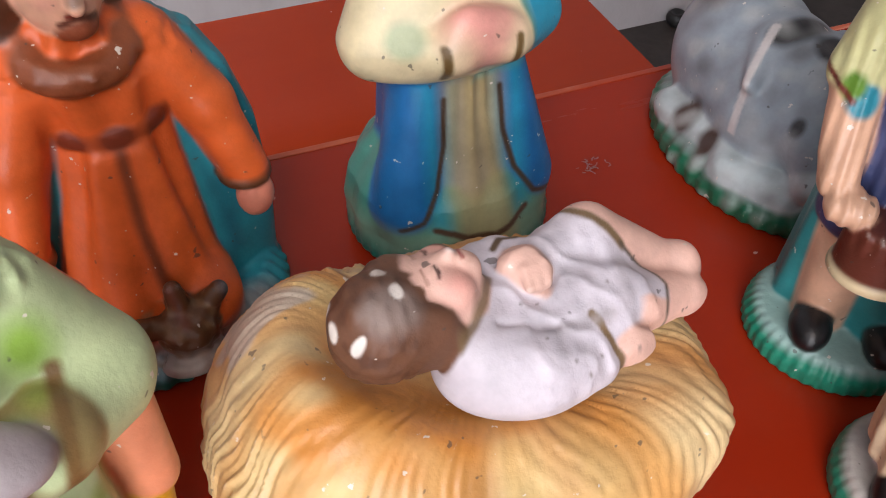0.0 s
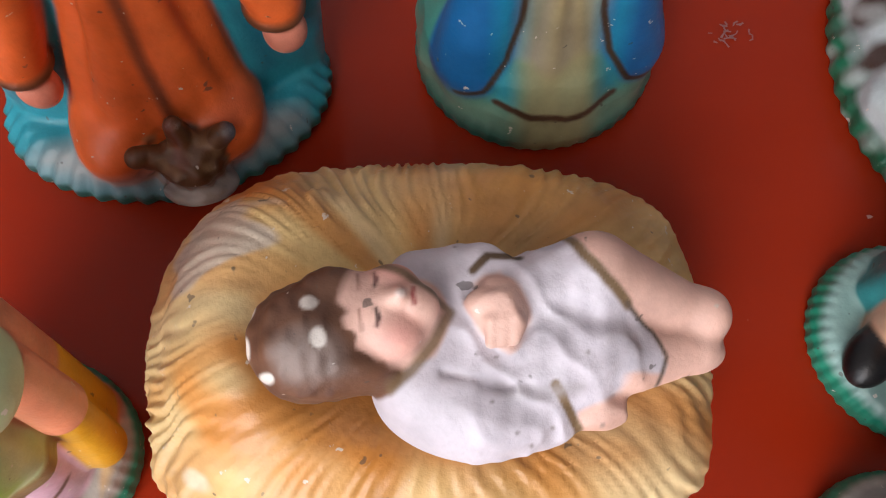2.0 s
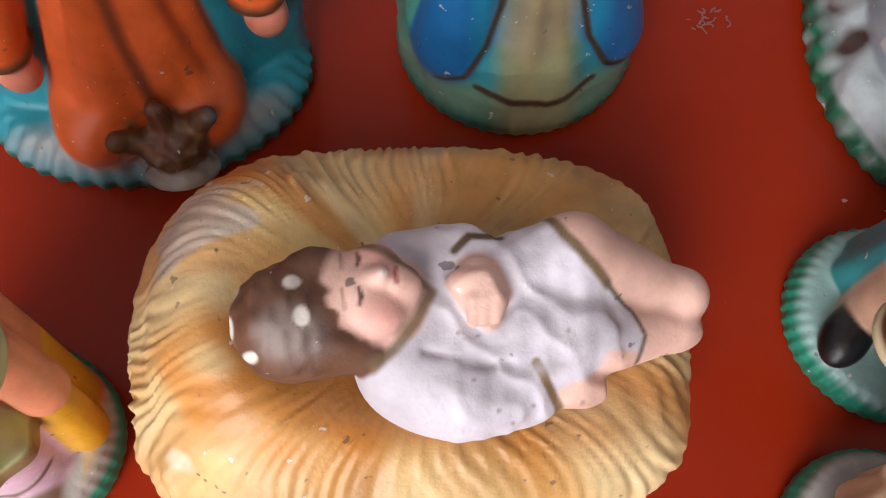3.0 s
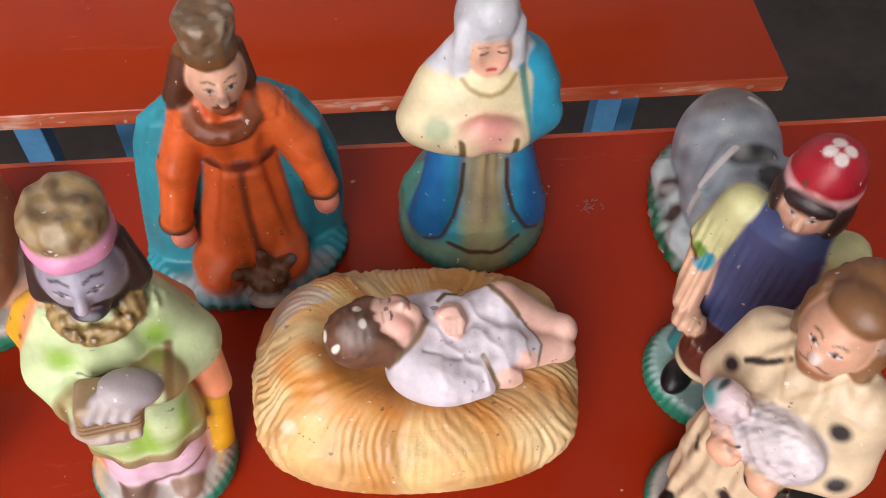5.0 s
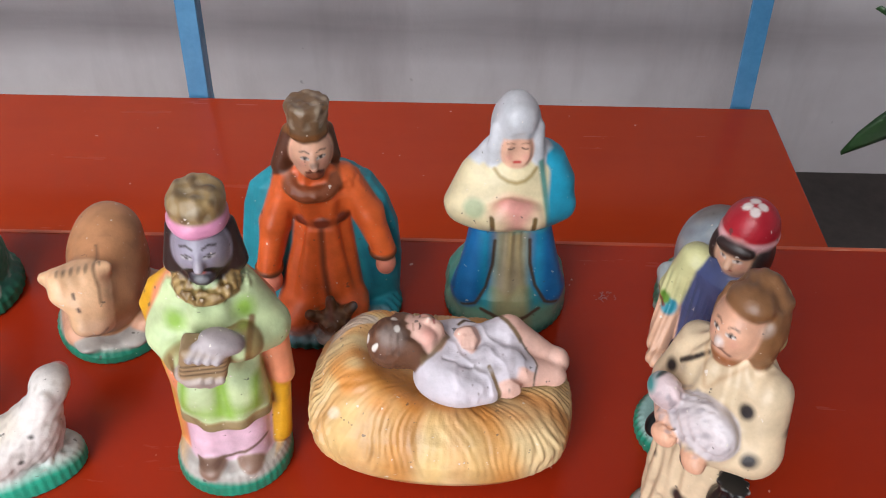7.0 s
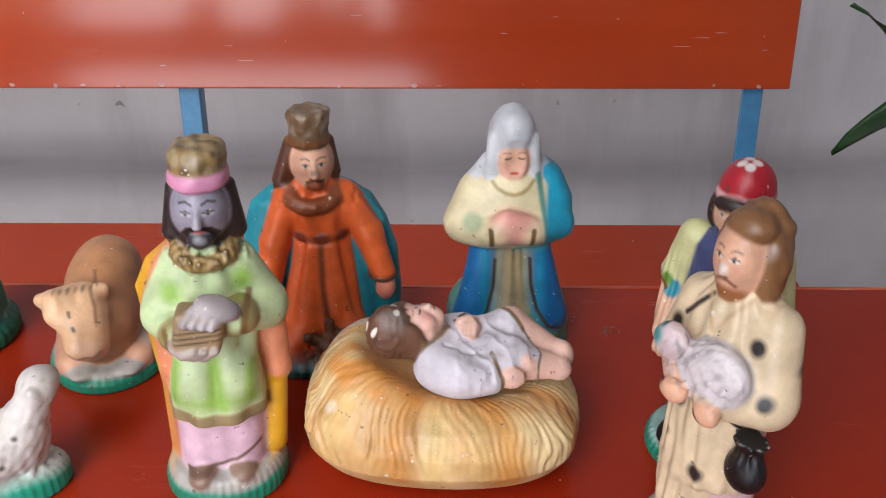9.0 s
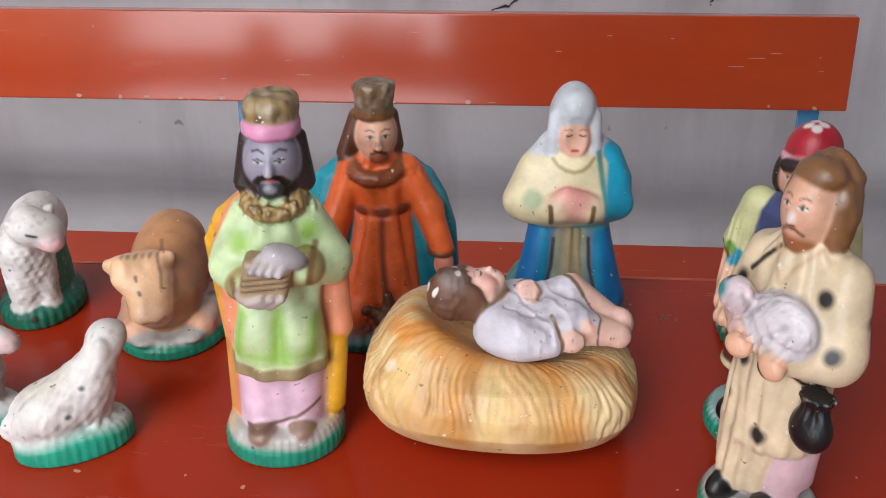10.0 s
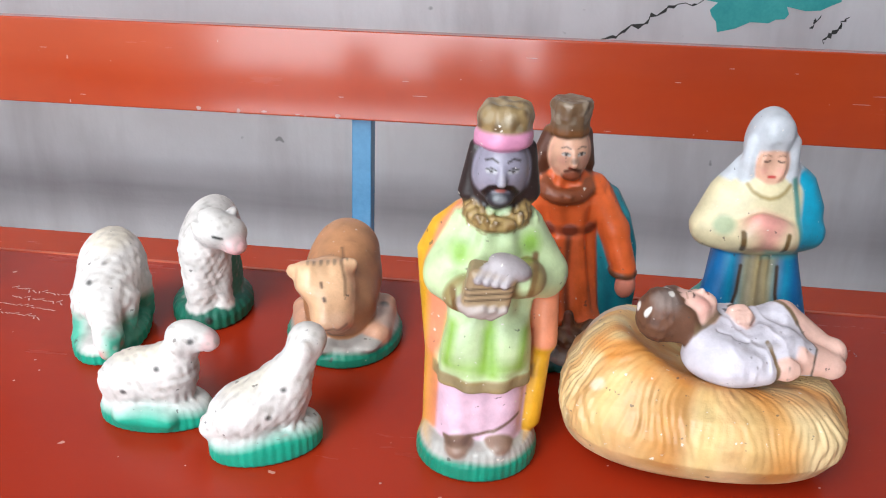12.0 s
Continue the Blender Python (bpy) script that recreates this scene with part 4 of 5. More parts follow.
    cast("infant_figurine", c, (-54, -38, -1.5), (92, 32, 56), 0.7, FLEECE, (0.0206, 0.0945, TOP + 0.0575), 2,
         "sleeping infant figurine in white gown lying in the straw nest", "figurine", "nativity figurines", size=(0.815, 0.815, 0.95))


def spotted_shepherd():
    c = Clay()
    coat, pink, skin = rgb(226, 202, 168), rgb(214, 178, 184), rgb(226, 172, 142)
    hair, black = rgb(134, 92, 58), rgb(24, 24, 26)
    rim = plinth(c, 36, 34, 14)
    for x in (-11, 11):
        c.add(rod((x, 0, 14), (x, 0, 66), 12, 13), pink, 3)
        c.add(ell((x * 1.2, -18, 18), (8, 13, 8)), black, 2)
    c.add(loft([(26, 0, 8, 25, 16), (60, 0, 6, 27, 18)], round_=4), pink, 4)
    c.add(loft([(50, -3, 0, 28, 23), (66, -2, 0, 29, 23), (98, 0, 0, 28, 21), (130, 0, 0, 31, 21), (150, 0, 1, 26, 18), (163, 0, 2, 14, 13)], fold=(13, 0.8, 0), round_=5), coat, 2)
    c.add(loft([(20, -9, -2, 19, 19), (60, -6, -1, 25, 21)], fold=(13, 0.8, 0), round_=4), coat, 3)
    c.add(rod((25, 0, 146), (31, -4, 116), 12.5, 14), coat, 6)
    c.add(rod((31, -6, 113), (10, -24, 112), 13.5, 10), coat, 5)
    c.add(rod((-24, 0, 144), (-28, -8, 122), 11, 11), coat, 6)
    c.add(rod((-28, -10, 120), (-12, -25, 116), 10, 9), rgb(222, 180, 160), 4)
    lamb = rgb(214, 204, 206)
    c.add(ell((8, -24, 124), (22, 10, 16), (0, -14, 0)), lamb, 6)
    c.add(ell((-17, -29, 132), (11, 8, 9)), rgb(218, 196, 198), 3)
    c.add(ell((-6, -36, 112), (8, 5, 6)), skin, 3)
    c.add(ell((14, -33, 108), (8, 5, 6)), skin, 3)
    c.add(ell((0, -5, 176), (14.5, 15, 18)), skin, 3)
    c.add(rod((0, -16.5, 180), (0, -19.5, 173), 1.3, 2.8), rgb(226, 190, 172), 2)
    c.add(ell((0, -11, 163), (8.5, 6, 7)), rgb(168, 104, 62), 3)
    c.add(ell((-14, 2, 173), (5, 10, 17)), hair, 3)
    c.add(ell((14, 2, 172), (6, 10, 18)), hair, 3)
    c.add(ell((0, 8, 178), (17.5, 13, 22)), hair, 3)
    c.add(ell((2, -5, 192), (13, 10, 7)), hair, 4)
    wave, curl = cloud(11, 5), cloud(5, 6)
    c.relief(lambda P: 0.5 * curl(P) * np.clip(ell((2, -29, 126), (30, 14, 18))(P) * -0.4, 0, 1))
    c.relief(lambda P: 0.55 * np.sin(P[:, 0] * 0.75 + 1.5 * np.sin(P[:, 2] * 0.08)) * np.clip((P[:, 2] - 24) / 8, 0, 1) * np.clip((104 - P[:, 2]) / 8, 0, 1) * np.clip((6 - P[:, 1]) / 6, 0, 1) * np.clip((14 - P[:, 0]) / 4, 0, 1))
    c.relief(lambda P: 0.55 * wave(P) * np.clip((P[:, 2] - 160) / 6, 0, 1) * np.clip((P[:, 1] + 4) / 6, 0, 1))
    c.add(ell((33, -17, 79), (12, 9, 12)), black, 2)
    c.add(loft([(84, 33, -17, 8, 6.5), (93, 33, -17, 7, 6), (98, 33, -17, 10.5, 8.5)], fold=(9, 0.7, 0), round_=2), black, 3)
    c.relief(lambda P: 0.3 * np.clip((P[:, 2] - 155) / 5, 0, 1) * np.clip((P[:, 1] + 8) / 6, 0, 1) * np.sin(P[:, 0] * 0.8 + 0.5 * P[:, 2] + P[:, 1] * 0.4))
    rim()
    for x, y, z, r in ((24, -16, 142, 4.5), (36, -14, 119, 4.5), (-14, -22, 96, 4.5), (-26, -12, 134, 4), (6, -24, 62, 5), (-20, -18, 74, 3), (38, 4, 132, 4), (30, 14, 96, 5), (0, 22, 120, 5), (-26, 4, 92, 4)):
        c.wash(ell((x, y, z), (r, r + 4, r)), rgb(44, 38, 38), 3.0)
    c.stroke([(-22, -22, 140), (-8, -19, 156)], 1.3, rgb(44, 36, 32), 1.2)
    for sx in (-1, 1):
        c.stroke([(sx * 13, -16, 160), (sx * 5, -20, 150), (sx * 1, -22, 142)], 1.0, rgb(196, 160, 122), 2.5, 0.8)
    c.stroke([(8, -28, 108), (16, -30, 100), (28, -26, 95)], 1.3, rgb(44, 36, 32), 1.0)
    c.wash(lambda P: np.maximum(0.45 - curl(P * 0.7), ell((2, -29, 126), (28, 14, 17))(P)), rgb(150, 140, 146), 0.7, 0.6)
    c.wash(ell((-22, -30, 134), (6, 8, 5)), rgb(60, 140, 140), 3)
    face(c, 0, -16, 179, 1.0, mouth=rgb(150, 80, 64))
    c.stroke([(-6, -16, 166.5), (-2, -18, 169), (2, -18, 169), (6, -16, 166.5)], 0.9, rgb(110, 62, 44), 1.2, 0.85)
    c.wash(ell((0, -19, 174), (2.6, 3, 3)), rgb(222, 218, 218), 1.5, 0.8)
    c.wash(ell((2, -14, 197), (10, 8, 4)), hair, 3, 0.9)
    c.wash(ell((16, -7, 184), (3, 5, 4)), rgb(206, 196, 188), 3, 0.3)
    cast("shepherd_figurine", c, (-46, -46, -1.5), (50, 40, 203), 0.9, PAINTED, (0.151, 0.037, TOP), -53,
         "bearded shepherd figurine in spotted fleece coat carrying a white lamb", "figurine", "nativity figurines", size=(0.82, 0.84, 0.965))


def drummer_boy():
    c = Clay()
    vest, sleeve, skin = rgb(70, 80, 124), rgb(206, 204, 150), rgb(226, 178, 148)
    red, aqua, black = rgb(178, 30, 46), rgb(40, 146, 150), rgb(22, 22, 24)
    rim = plinth(c, 36, 34, 14, top=rgb(150, 186, 180), ruffle=0.4)
    for x in (-10, 11):
        c.add(rod((x, -8, 14), (x, -2, 60), 9, 12), aqua if x > 0 else skin, 3)
        c.add(ell((x * 1.3, -19, 19), (8, 12, 7)), black, 2)
    c.add(loft([(14, 0, 8, 28, 20), (60, 0, 6, 26, 18), (90, 0, 4, 25, 17)], fold=(8, 1, 0), round_=4), aqua, 4)
    c.add(loft([(58, 0, -2, 25, 20), (80, 0, -2, 26, 20), (120, 0, 0, 26, 17), (142, 0, 0, 22, 15), (152, 0, 1, 12, 11)], round_=5), vest, 2)
    c.add(rod((-23, 0, 140), (-29, -4, 118), 10.5, 10), sleeve, 4)
    c.add(rod((-29, -4, 116), (-26, -20, 88), 8.5, 7), skin, 3)
    c.add(ell((-20, -27, 82), (9, 7, 6)), skin, 3)
    c.add(rod((23, 0, 140), (29, -4, 118), 10.5, 10), sleeve, 4)
    c.add(rod((29, -4, 116), (18, -22, 92), 8.5, 7), skin, 3)
    c.add(loft([(58, -4, -26, 15, 13), (80, -4, -26, 15, 13)], round_=2), rgb(104, 52, 40), 1.5)
    c.add(loft([(57, -4, -26, 16.2, 14.2), (61, -4, -26, 16.2, 14.2)], round_=1.2), rgb(226, 206, 166), 1)
    c.add(ell((0, -4, 164), (12, 12.5, 15)), skin, 3)
    c.add(rod((0, -15.5, 166), (0, -17.5, 161), 1.2, 2.2), skin, 2)
    hair = rgb(46, 30, 28)
    c.add(ell((-12, -3, 163), (4.5, 9, 11)), hair, 3)
    c.add(ell((12, -2, 162), (5, 10, 12)), hair, 3)
    c.add(ell((0, -13, 171), (11, 4, 4)), hair, 3)
    c.add(ell((0, 6, 164), (14, 10, 14)), hair, 3)
    c.add(loft([(171, 0, 2, 15.5, 16), (175, 0, 2, 15.8, 16.3)], round_=2), rgb(222, 170, 172), 1)
    c.add(ell((0, 3, 175), (14.6, 15, 16)), red, 1.5)
    c.relief(lambda P: 0.4 * np.clip((P[:, 2] - 70) / 5, 0, 1) * np.clip((136 - P[:, 2]) / 5, 0, 1) * np.sin(P[:, 0] * 1.5) * np.clip((-P[:, 1] - 2) / 5, 0, 1))
    rim()
    for k in range(4):
        a = math.pi / 2 * k + 0.5
        c.wash(ell((3.8 * math.cos(a), 0 + 3.8 * math.sin(a), 190), (2.7, 2.5, 6)), rgb(228, 214, 210), 0.9)
    face(c, 0, -15, 165, 0.9)
    c.wash(ell((-27, -14, 112), (5, 5, 6)), rgb(40, 140, 160), 2)
    c.wash(ell((-31, -12, 116), (4, 5, 5)), rgb(96, 140, 50), 2)
    c.stroke([(-39, -4, 118), (-30, -14, 112)], 1.0, rgb(110, 50, 40), 1.0)
    cast("drummer_figurine", c, (-46, -46, -1.5), (46, 38, 194), 0.9, PAINTED, (0.169, 0.104, TOP), -40,
         "boy figurine in red cap and blue vest with a drum", "figurine", "nativity figurines", size=(0.9, 0.9, 0.965), lean=(0.01, -0.045))


def donkey():
    c = Clay()
    grey, black, pale = rgb(160, 172, 182), rgb(38, 34, 34), rgb(200, 212, 214)
    rim = plinth(c, 38, 60, 14, top=rgb(150, 176, 170), rim=rgb(14, 108, 78), ruffle=0.6)
    c.add(ell((2, 22, 34), (29, 36, 36)), grey, 4)
    c.add(ell((0, -8, 32), (27, 34, 30)), grey, 8)
    c.add(rod((4, -4, 50), (0, -28, 46), 18, 14), grey, 8)
    c.add(ell((-5, -40, 36), (12, 18, 13), (38, 0, 0)), grey, 6)
    c.add(ell((-8, -52, 25), (9, 9, 9)), pale, 5)
    c.add(rod((-24, -17, 52), (-9, -4, 62), 2.5, 4.5), grey, 7)
    c.add(rod((12, -14, 60), (24, -6, 58), 5, 3), grey, 3)
    c.add(rod((-20, -14, 16), (-28, 24, 15), 9, 8), pale, 4)
    c.add(rod((-14, -44, 14), (-26, -22, 14), 8, 8), pale, 4)
    c.add(rod((24, -20, 16), (28, 22, 15), 9, 8), grey, 4)
    rim()
    c.wash(ell((-33, 8, 22), (10, 6, 9)), rgb(74, 52, 44), 4)
    c.wash(ell((-33, -9, 20), (10, 5, 8)), rgb(74, 52, 44), 4)
    c.wash(ell((0, -8, 68), (14, 6, 16)), black, 4, 0.95)
    c.wash(ell((9, -21, 60), (9, 8, 14)), black, 4, 0.95)
    c.wash(ell((-16, -40, 46), (4, 3, 5)), black, 2, 0.9)
    c.wash(ell((6, 38, 62), (10, 12, 9)), rgb(92, 80, 72), 8, 0.8)
    c.wash(ell((-12, -18, 30), (12, 22, 12)), pale, 8, 0.7)
    mott = cloud(16, 9)
    c.wash(lambda P: 0.75 - mott(P), rgb(104, 102, 102), 1.4, 0.55)
    c.wash(lambda P: 0.7 + mott(P), rgb(206, 210, 208), 1.2, 0.55)
    c.wash(ell((-2, 34, 64), (20, 14, 12)), rgb(112, 98, 88), 10, 0.75)
    c.stroke([(-26, -17, 61), (-18, -11, 66), (-8, -4, 69)], 1.7, rgb(222, 216, 214), 0.8, axis=2, limit=30)
    c.stroke([(8, 30, 60), (15, 26, 54)], 2.2, rgb(206, 202, 198), 1.0, axis=2, limit=30)
    cast("donkey_figurine", c, (-44, -72, -1.5), (46, 66, 104), 1.0, PAINTED, (0.202, 0.203, TOP), -4,
         "grey lying donkey figurine with black mane on a green base", "figurine", "nativity figurines")


def ox():
    c = Clay()
    tan, light, black = rgb(196, 140, 98), rgb(238, 192, 150), rgb(48, 34, 30)
    rim = plinth(c, 37, 44, 15, cy=2)
    c.add(ell((0, 20, 42), (25, 33, 36)), tan, 4)
    c.add(ell((-2, -8, 36), (23, 26, 28)), tan, 8)
    c.add(ell((2, 26, 60), (15, 22, 22)), tan, 8)
    c.add(rod((-6, -10, 56), (4, 28, 62), 15, 18), tan, 8)
    c.add(rod((-12, -16, 58), (-2, -2, 40), 12, 16), tan, 8)
    c.add(brick_form((-12, -22, 64), (16, 11, 12), 8, (-24, 8, 12)), light, 8)
    c.add(brick_form((-7, -33, 45), (10.5, 9, 15), 8, (-24, 10, 12)), light, 14)
    for sx in (-1, 1):
        c.add(ell((-12 + sx * 17, -17, 69 + sx * 2), (4.5, 3.5, 5)), light, 5)
        c.add(rod((sx * 20, -22, 16), (sx * 25, 16, 16), 8.5, 9), rgb(222, 170, 140), 4)
        c.add(ell((sx * 14, -30, 14), (8, 10, 4)), STONE, 4)
    c.relief(lambda P: 0.2 * np.sin(P[:, 0] * 0.9 + P[:, 2] * 0.2) * np.clip((P[:, 2] - 68) / 4, 0, 1) * np.clip((-P[:, 1] - 10) / 4, 0, 1))
    rim()
    for k, x in enumerate((-20, -16, -12, -8, -4, 0)):
        c.stroke([(x, -30, 78 - 0.5 * k), (x + 2, -30, 83 - k), (x + 3.4, -30, 78.5 - 0.5 * k)], 0.6, rgb(84, 60, 46), 1.2, 0.85)
    c.stroke([(0, -30, 76), (2, -30, 66), (2, -30, 58)], 0.8, rgb(120, 84, 60), 1.5, 0.8)
    c.stroke([(-12, -44, 67), (-11.6, -46, 64.5)], 0.8, rgb(104, 76, 58), 0.9)
    c.stroke([(-10.5, -45, 58), (-10.2, -48, 56)], 1.0, rgb(96, 72, 60), 0.9)
    c.stroke([(-10, -48, 35), (-6, -50, 36.5), (-3, -50, 34.5), (2, -48, 38)], 1.0, rgb(110, 76, 60), 1.2)
    c.stroke([(-9, -46, 31), (-8, -38, 22), (0, -38, 22)], 0.6, rgb(120, 92, 84), 0.9)
    blotch = cloud(20, 77)
    c.wash(lambda P: np.maximum(0.5 - blotch(P), 6 - P[:, 1]), rgb(150, 104, 74), 1.0, 0.5)
    c.wash(ell((-4, -44, 40), (9, 8, 8)), rgb(236, 196, 168), 6, 0.5)
    for y, z in ((-6, 34), (4, 26), (12, 34)):
        c.wash(ell((27, y, z), (4, 4, 3)), black, 2)
    c.wash(ell((26, -8, 22), (8, 14, 8)), rgb(214, 196, 184), 5, 0.6)
    cast("ox_figurine", c, (-40, -54, -1.5), (40, 58, 94), 1.0, PAINTED, (-0.198, 0.188, TOP), 13,
         "tan lying ox figurine on a green-rimmed oval base", "figurine", "nativity figurines", size=(1.04, 1, 0.88))


def sheep(kind, at, turn, label, size=(1, 1, 1)):
    c = Clay()
    wool, pink, black = rgb(222, 216, 212), rgb(222, 150, 150), rgb(30, 30, 30)
    green = rgb(22, 166, 136)
    cream = rgb(216, 204, 184)
    if kind == "lying":
        c.add(loft([(0, 0, 0, 33, 18), (9, 0, 0, 33, 18), (15, 0, 0, 30, 16)], fold=(38, 0.22, 0), round_=2.5), wool, 1)
        c.add(ell((-8, 1, 26), (25, 16, 18), (0, -14, 0)), wool, 5)
        c.add(ell((10, 0, 30), (16, 14, 18)), wool, 8)
        c.add(rod((14, 0, 38), (22, -1, 54), 12, 9), wool, 6)
        c.add(ell((25, -2, 57), (13, 8.5, 8.5), (0, 4, 0)), wool, 5)
        c.add(ell((36, -3, 55), (6, 6, 6)), rgb(224, 190, 188), 4)
        c.add(ell((20, -10, 55), (4, 3, 6)), wool, 2)
        c.add(ell((20, 7, 55), (4, 3, 6)), wool, 2)
        c.add(rod((-14, -14, 10), (12, -16, 9), 6, 5), wool, 4)
        c.wash(lambda P: P[:, 2] - 14 - 3 * np.sin(P[:, 0] * 0.09 + 1.5), rgb(150, 206, 196), 10, 0.7)
        c.wash(lambda P: P[:, 2] - 12 - 3 * np.sin(P[:, 0] * 0.09 + 1.5), green, 6)
        c.wash(ell((-6, 0, 46), (26, 12, 8)), cream, 8, 0.7)
        for p in ((4, -17, 21), (28, -10, 58), (-12, -15, 26), (8, -14, 41)):
            c.wash(ell(p, (2.0, 3, 1.6)), black, 1.5, 0.9)
        box_lo, box_hi = (-38, -22, -1.5), (44, 22, 69)
    elif kind == "turned":
        c.add(loft([(0, 0, 0, 33, 19), (11, 0, 0, 33, 19), (17, 0, 0, 30, 17)], fold=(38, 0.22, 0), round_=2.5), wool, 1)
        c.add(ell((-9, 0, 27), (24, 17, 17), (0, -18, 0)), wool, 5)
        c.add(ell((10, 0, 33), (17, 15, 18)), wool, 8)
        c.add(rod((15, 0, 42), (25, 0, 58), 13, 9), wool, 6)
        c.add(ell((28, 3, 63), (11, 11, 9)), wool, 5)
        c.add(ell((33, 12, 60), (6, 6, 6)), pink, 4)
        c.add(ell((24, -8, 62), (4, 3, 6)), wool, 2)
        c.add(ell((-32, 0, 20), (5, 5, 7)), wool, 4)
        c.wash(lambda P: P[:, 2] - 16 - 3 * np.sin(P[:, 0] * 0.08 + 1.2), rgb(150, 206, 196), 10, 0.7)
        c.wash(lambda P: P[:, 2] - 13 - 3 * np.sin(P[:, 0] * 0.08 + 1.2), green, 6)
        c.wash(ell((-10, 0, 46), (24, 12, 8)), cream, 8, 0.6)
        for p in ((17, -17, 22), (-34, -8, 22), (10, -12, 44), (0, -15, 30)):
            c.wash(ell(p, (2.0, 3, 1.6)), black, 1.5, 0.9)
        box_lo, box_hi = (-40, -23, -1.5), (44, 24, 77)
    elif kind == "standing":
        c.add(loft([(0, 0, 4, 27, 34), (10, 0, 4, 27, 34), (16, 0, 4, 24, 31)], fold=(30, 0.4, 0), round_=3), rgb(20, 104, 84), 1)
        c.add(loft([(10, 0, 8, 21, 26), (40, 0, 10, 19, 24), (58, 0, 10, 17, 22)], round_=4), rgb(56, 128, 108), 4)
        c.add(ell((0, 16, 62), (19, 32, 24), (12, 0, 0)), wool, 5)
        c.add(rod((-2, -18, 14), (0, -12, 60), 9, 15), wool, 5)
        c.add(rod((-4, 2, 62), (8, -16, 76), 13, 11), wool, 6)
        c.add(ell((18, -21, 80), (17, 12, 13), (0, 18, 25)), wool, 5)
        c.add(ell((5, -27, 83), (4, 4, 8), (0, -25, 0)), wool, 2)
        c.add(ell((22, -10, 88), (4, 4, 7), (0, 30, 0)), wool, 2)
        c.add(ell((11, -17, 90), (9, 8, 6)), wool, 4)
        c.add(rod((12, -14, 14), (8, -8, 52), 6.5, 10), wool, 5)
        c.add(ell((28, -27, 72), (7.5, 7, 6.5)), rgb(228, 180, 180), 5, 5)
        c.add(ell((6, -12, 80), (4, 6, 7)), cream, 3)
        c.wash(lambda P: P[:, 2] - 10, rgb(16, 112, 86), 4)
        c.stroke([(16, -30, 82), (21, -29, 80)], 1.0, black, 1.0)
        for p in ((-18, -22, 18), (6, -30, 10), (24, -6, 26)):
            c.wash(ell(p, (3.2, 3, 3.2)), black, 2, 0.95)
        box_lo, box_hi = (-34, -40, -1.5), (40, 54, 100)
    else:
        c.add(loft([(0, 0, 0, 22, 38), (9, 0, 0, 22, 38), (14, 0, 0, 19, 34)], fold=(34, 0.4, 0), round_=2.5), wool, 1)
        c.add(ell((-1, 18, 44), (21, 25, 30), (-30, 0, 0)), wool, 6)
        c.add(ell((0, 0, 36), (18, 22, 22)), wool, 8)
        c.add(rod((0, -8, 36), (8, -30, 22), 13, 8), wool, 6)
        c.add(ell((10, -34, 19), (9, 10, 9)), wool, 4)
        c.add(ell((12, -41, 13), (6, 5, 5)), pink, 3)
        for sx in (-1, 1):
            c.add(rod((sx * 13, -14, 10), (sx * 12, -4, 34), 6.5, 9), wool, 4)
            c.add(rod((sx * 14, 22, 10), (sx * 12, 20, 34), 7, 10), wool, 4)
        c.wash(lambda P: np.maximum(P[:, 2] - 26, 10 - np.abs(P[:, 0])), green, 8, 0.9)
        c.wash(lambda P: P[:, 2] - 9, green, 4)
        c.wash(ell((0, 20, 70), (14, 20, 10)), cream, 8, 0.7)
        for p in ((-16, -26, 12), (-4, -16, 52), (2, -2, 58)):
            c.wash(ell(p, (2.4, 2.4, 2.2)), black, 1.5, 0.9)
        box_lo, box_hi = (-28, -50, -1.5), (30, 48, 82)
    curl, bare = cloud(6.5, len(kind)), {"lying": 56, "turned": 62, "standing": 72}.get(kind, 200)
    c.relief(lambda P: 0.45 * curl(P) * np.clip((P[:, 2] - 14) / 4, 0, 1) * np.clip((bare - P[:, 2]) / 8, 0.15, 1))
    # Wool turns greyer in the hollows of the curl relief.
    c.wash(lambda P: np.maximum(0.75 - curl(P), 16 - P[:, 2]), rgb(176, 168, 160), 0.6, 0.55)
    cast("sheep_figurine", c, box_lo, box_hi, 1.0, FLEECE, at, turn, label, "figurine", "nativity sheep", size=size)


crowned_green_king()
caped_orange_king()
praying_woman()
straw_nest()
infant()
spotted_shepherd()
drummer_boy()
donkey()
ox()
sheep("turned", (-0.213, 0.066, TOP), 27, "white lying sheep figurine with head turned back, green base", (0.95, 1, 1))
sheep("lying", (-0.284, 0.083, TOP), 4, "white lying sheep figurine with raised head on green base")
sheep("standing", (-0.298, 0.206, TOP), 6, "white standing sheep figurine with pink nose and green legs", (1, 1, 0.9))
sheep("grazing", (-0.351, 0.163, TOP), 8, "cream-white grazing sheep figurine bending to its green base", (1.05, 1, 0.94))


# ---- small things ----
carton = holder("carton", (-0.540, 0.178, TOP))
carton.rotation_euler.z = radians(28)
tagged(carton, "small white printed card carton standing on the table", "carton")
part("body", box(-0.036, 0.036, -0.022, 0.022, 0.0, 0.062, 0.0012), CARD, carton)
part("print", box(0.0362, 0.0366, -0.016, 0.016, 0.040, 0.054), TEALINK, carton, "teal print band")
bm = bmesh.new()
bmesh.ops.create_circle(bm, cap_ends=True, radius=0.011, segments=32, matrix=pose(0.0366, 0, 0.02, 0, 90, 0))
part("emblem", bm, INK, carton, "round black emblem")
part("print", box(-0.026, 0.026, -0.0226, -0.0222, 0.012, 0.02), INK, carton, "black print bar")


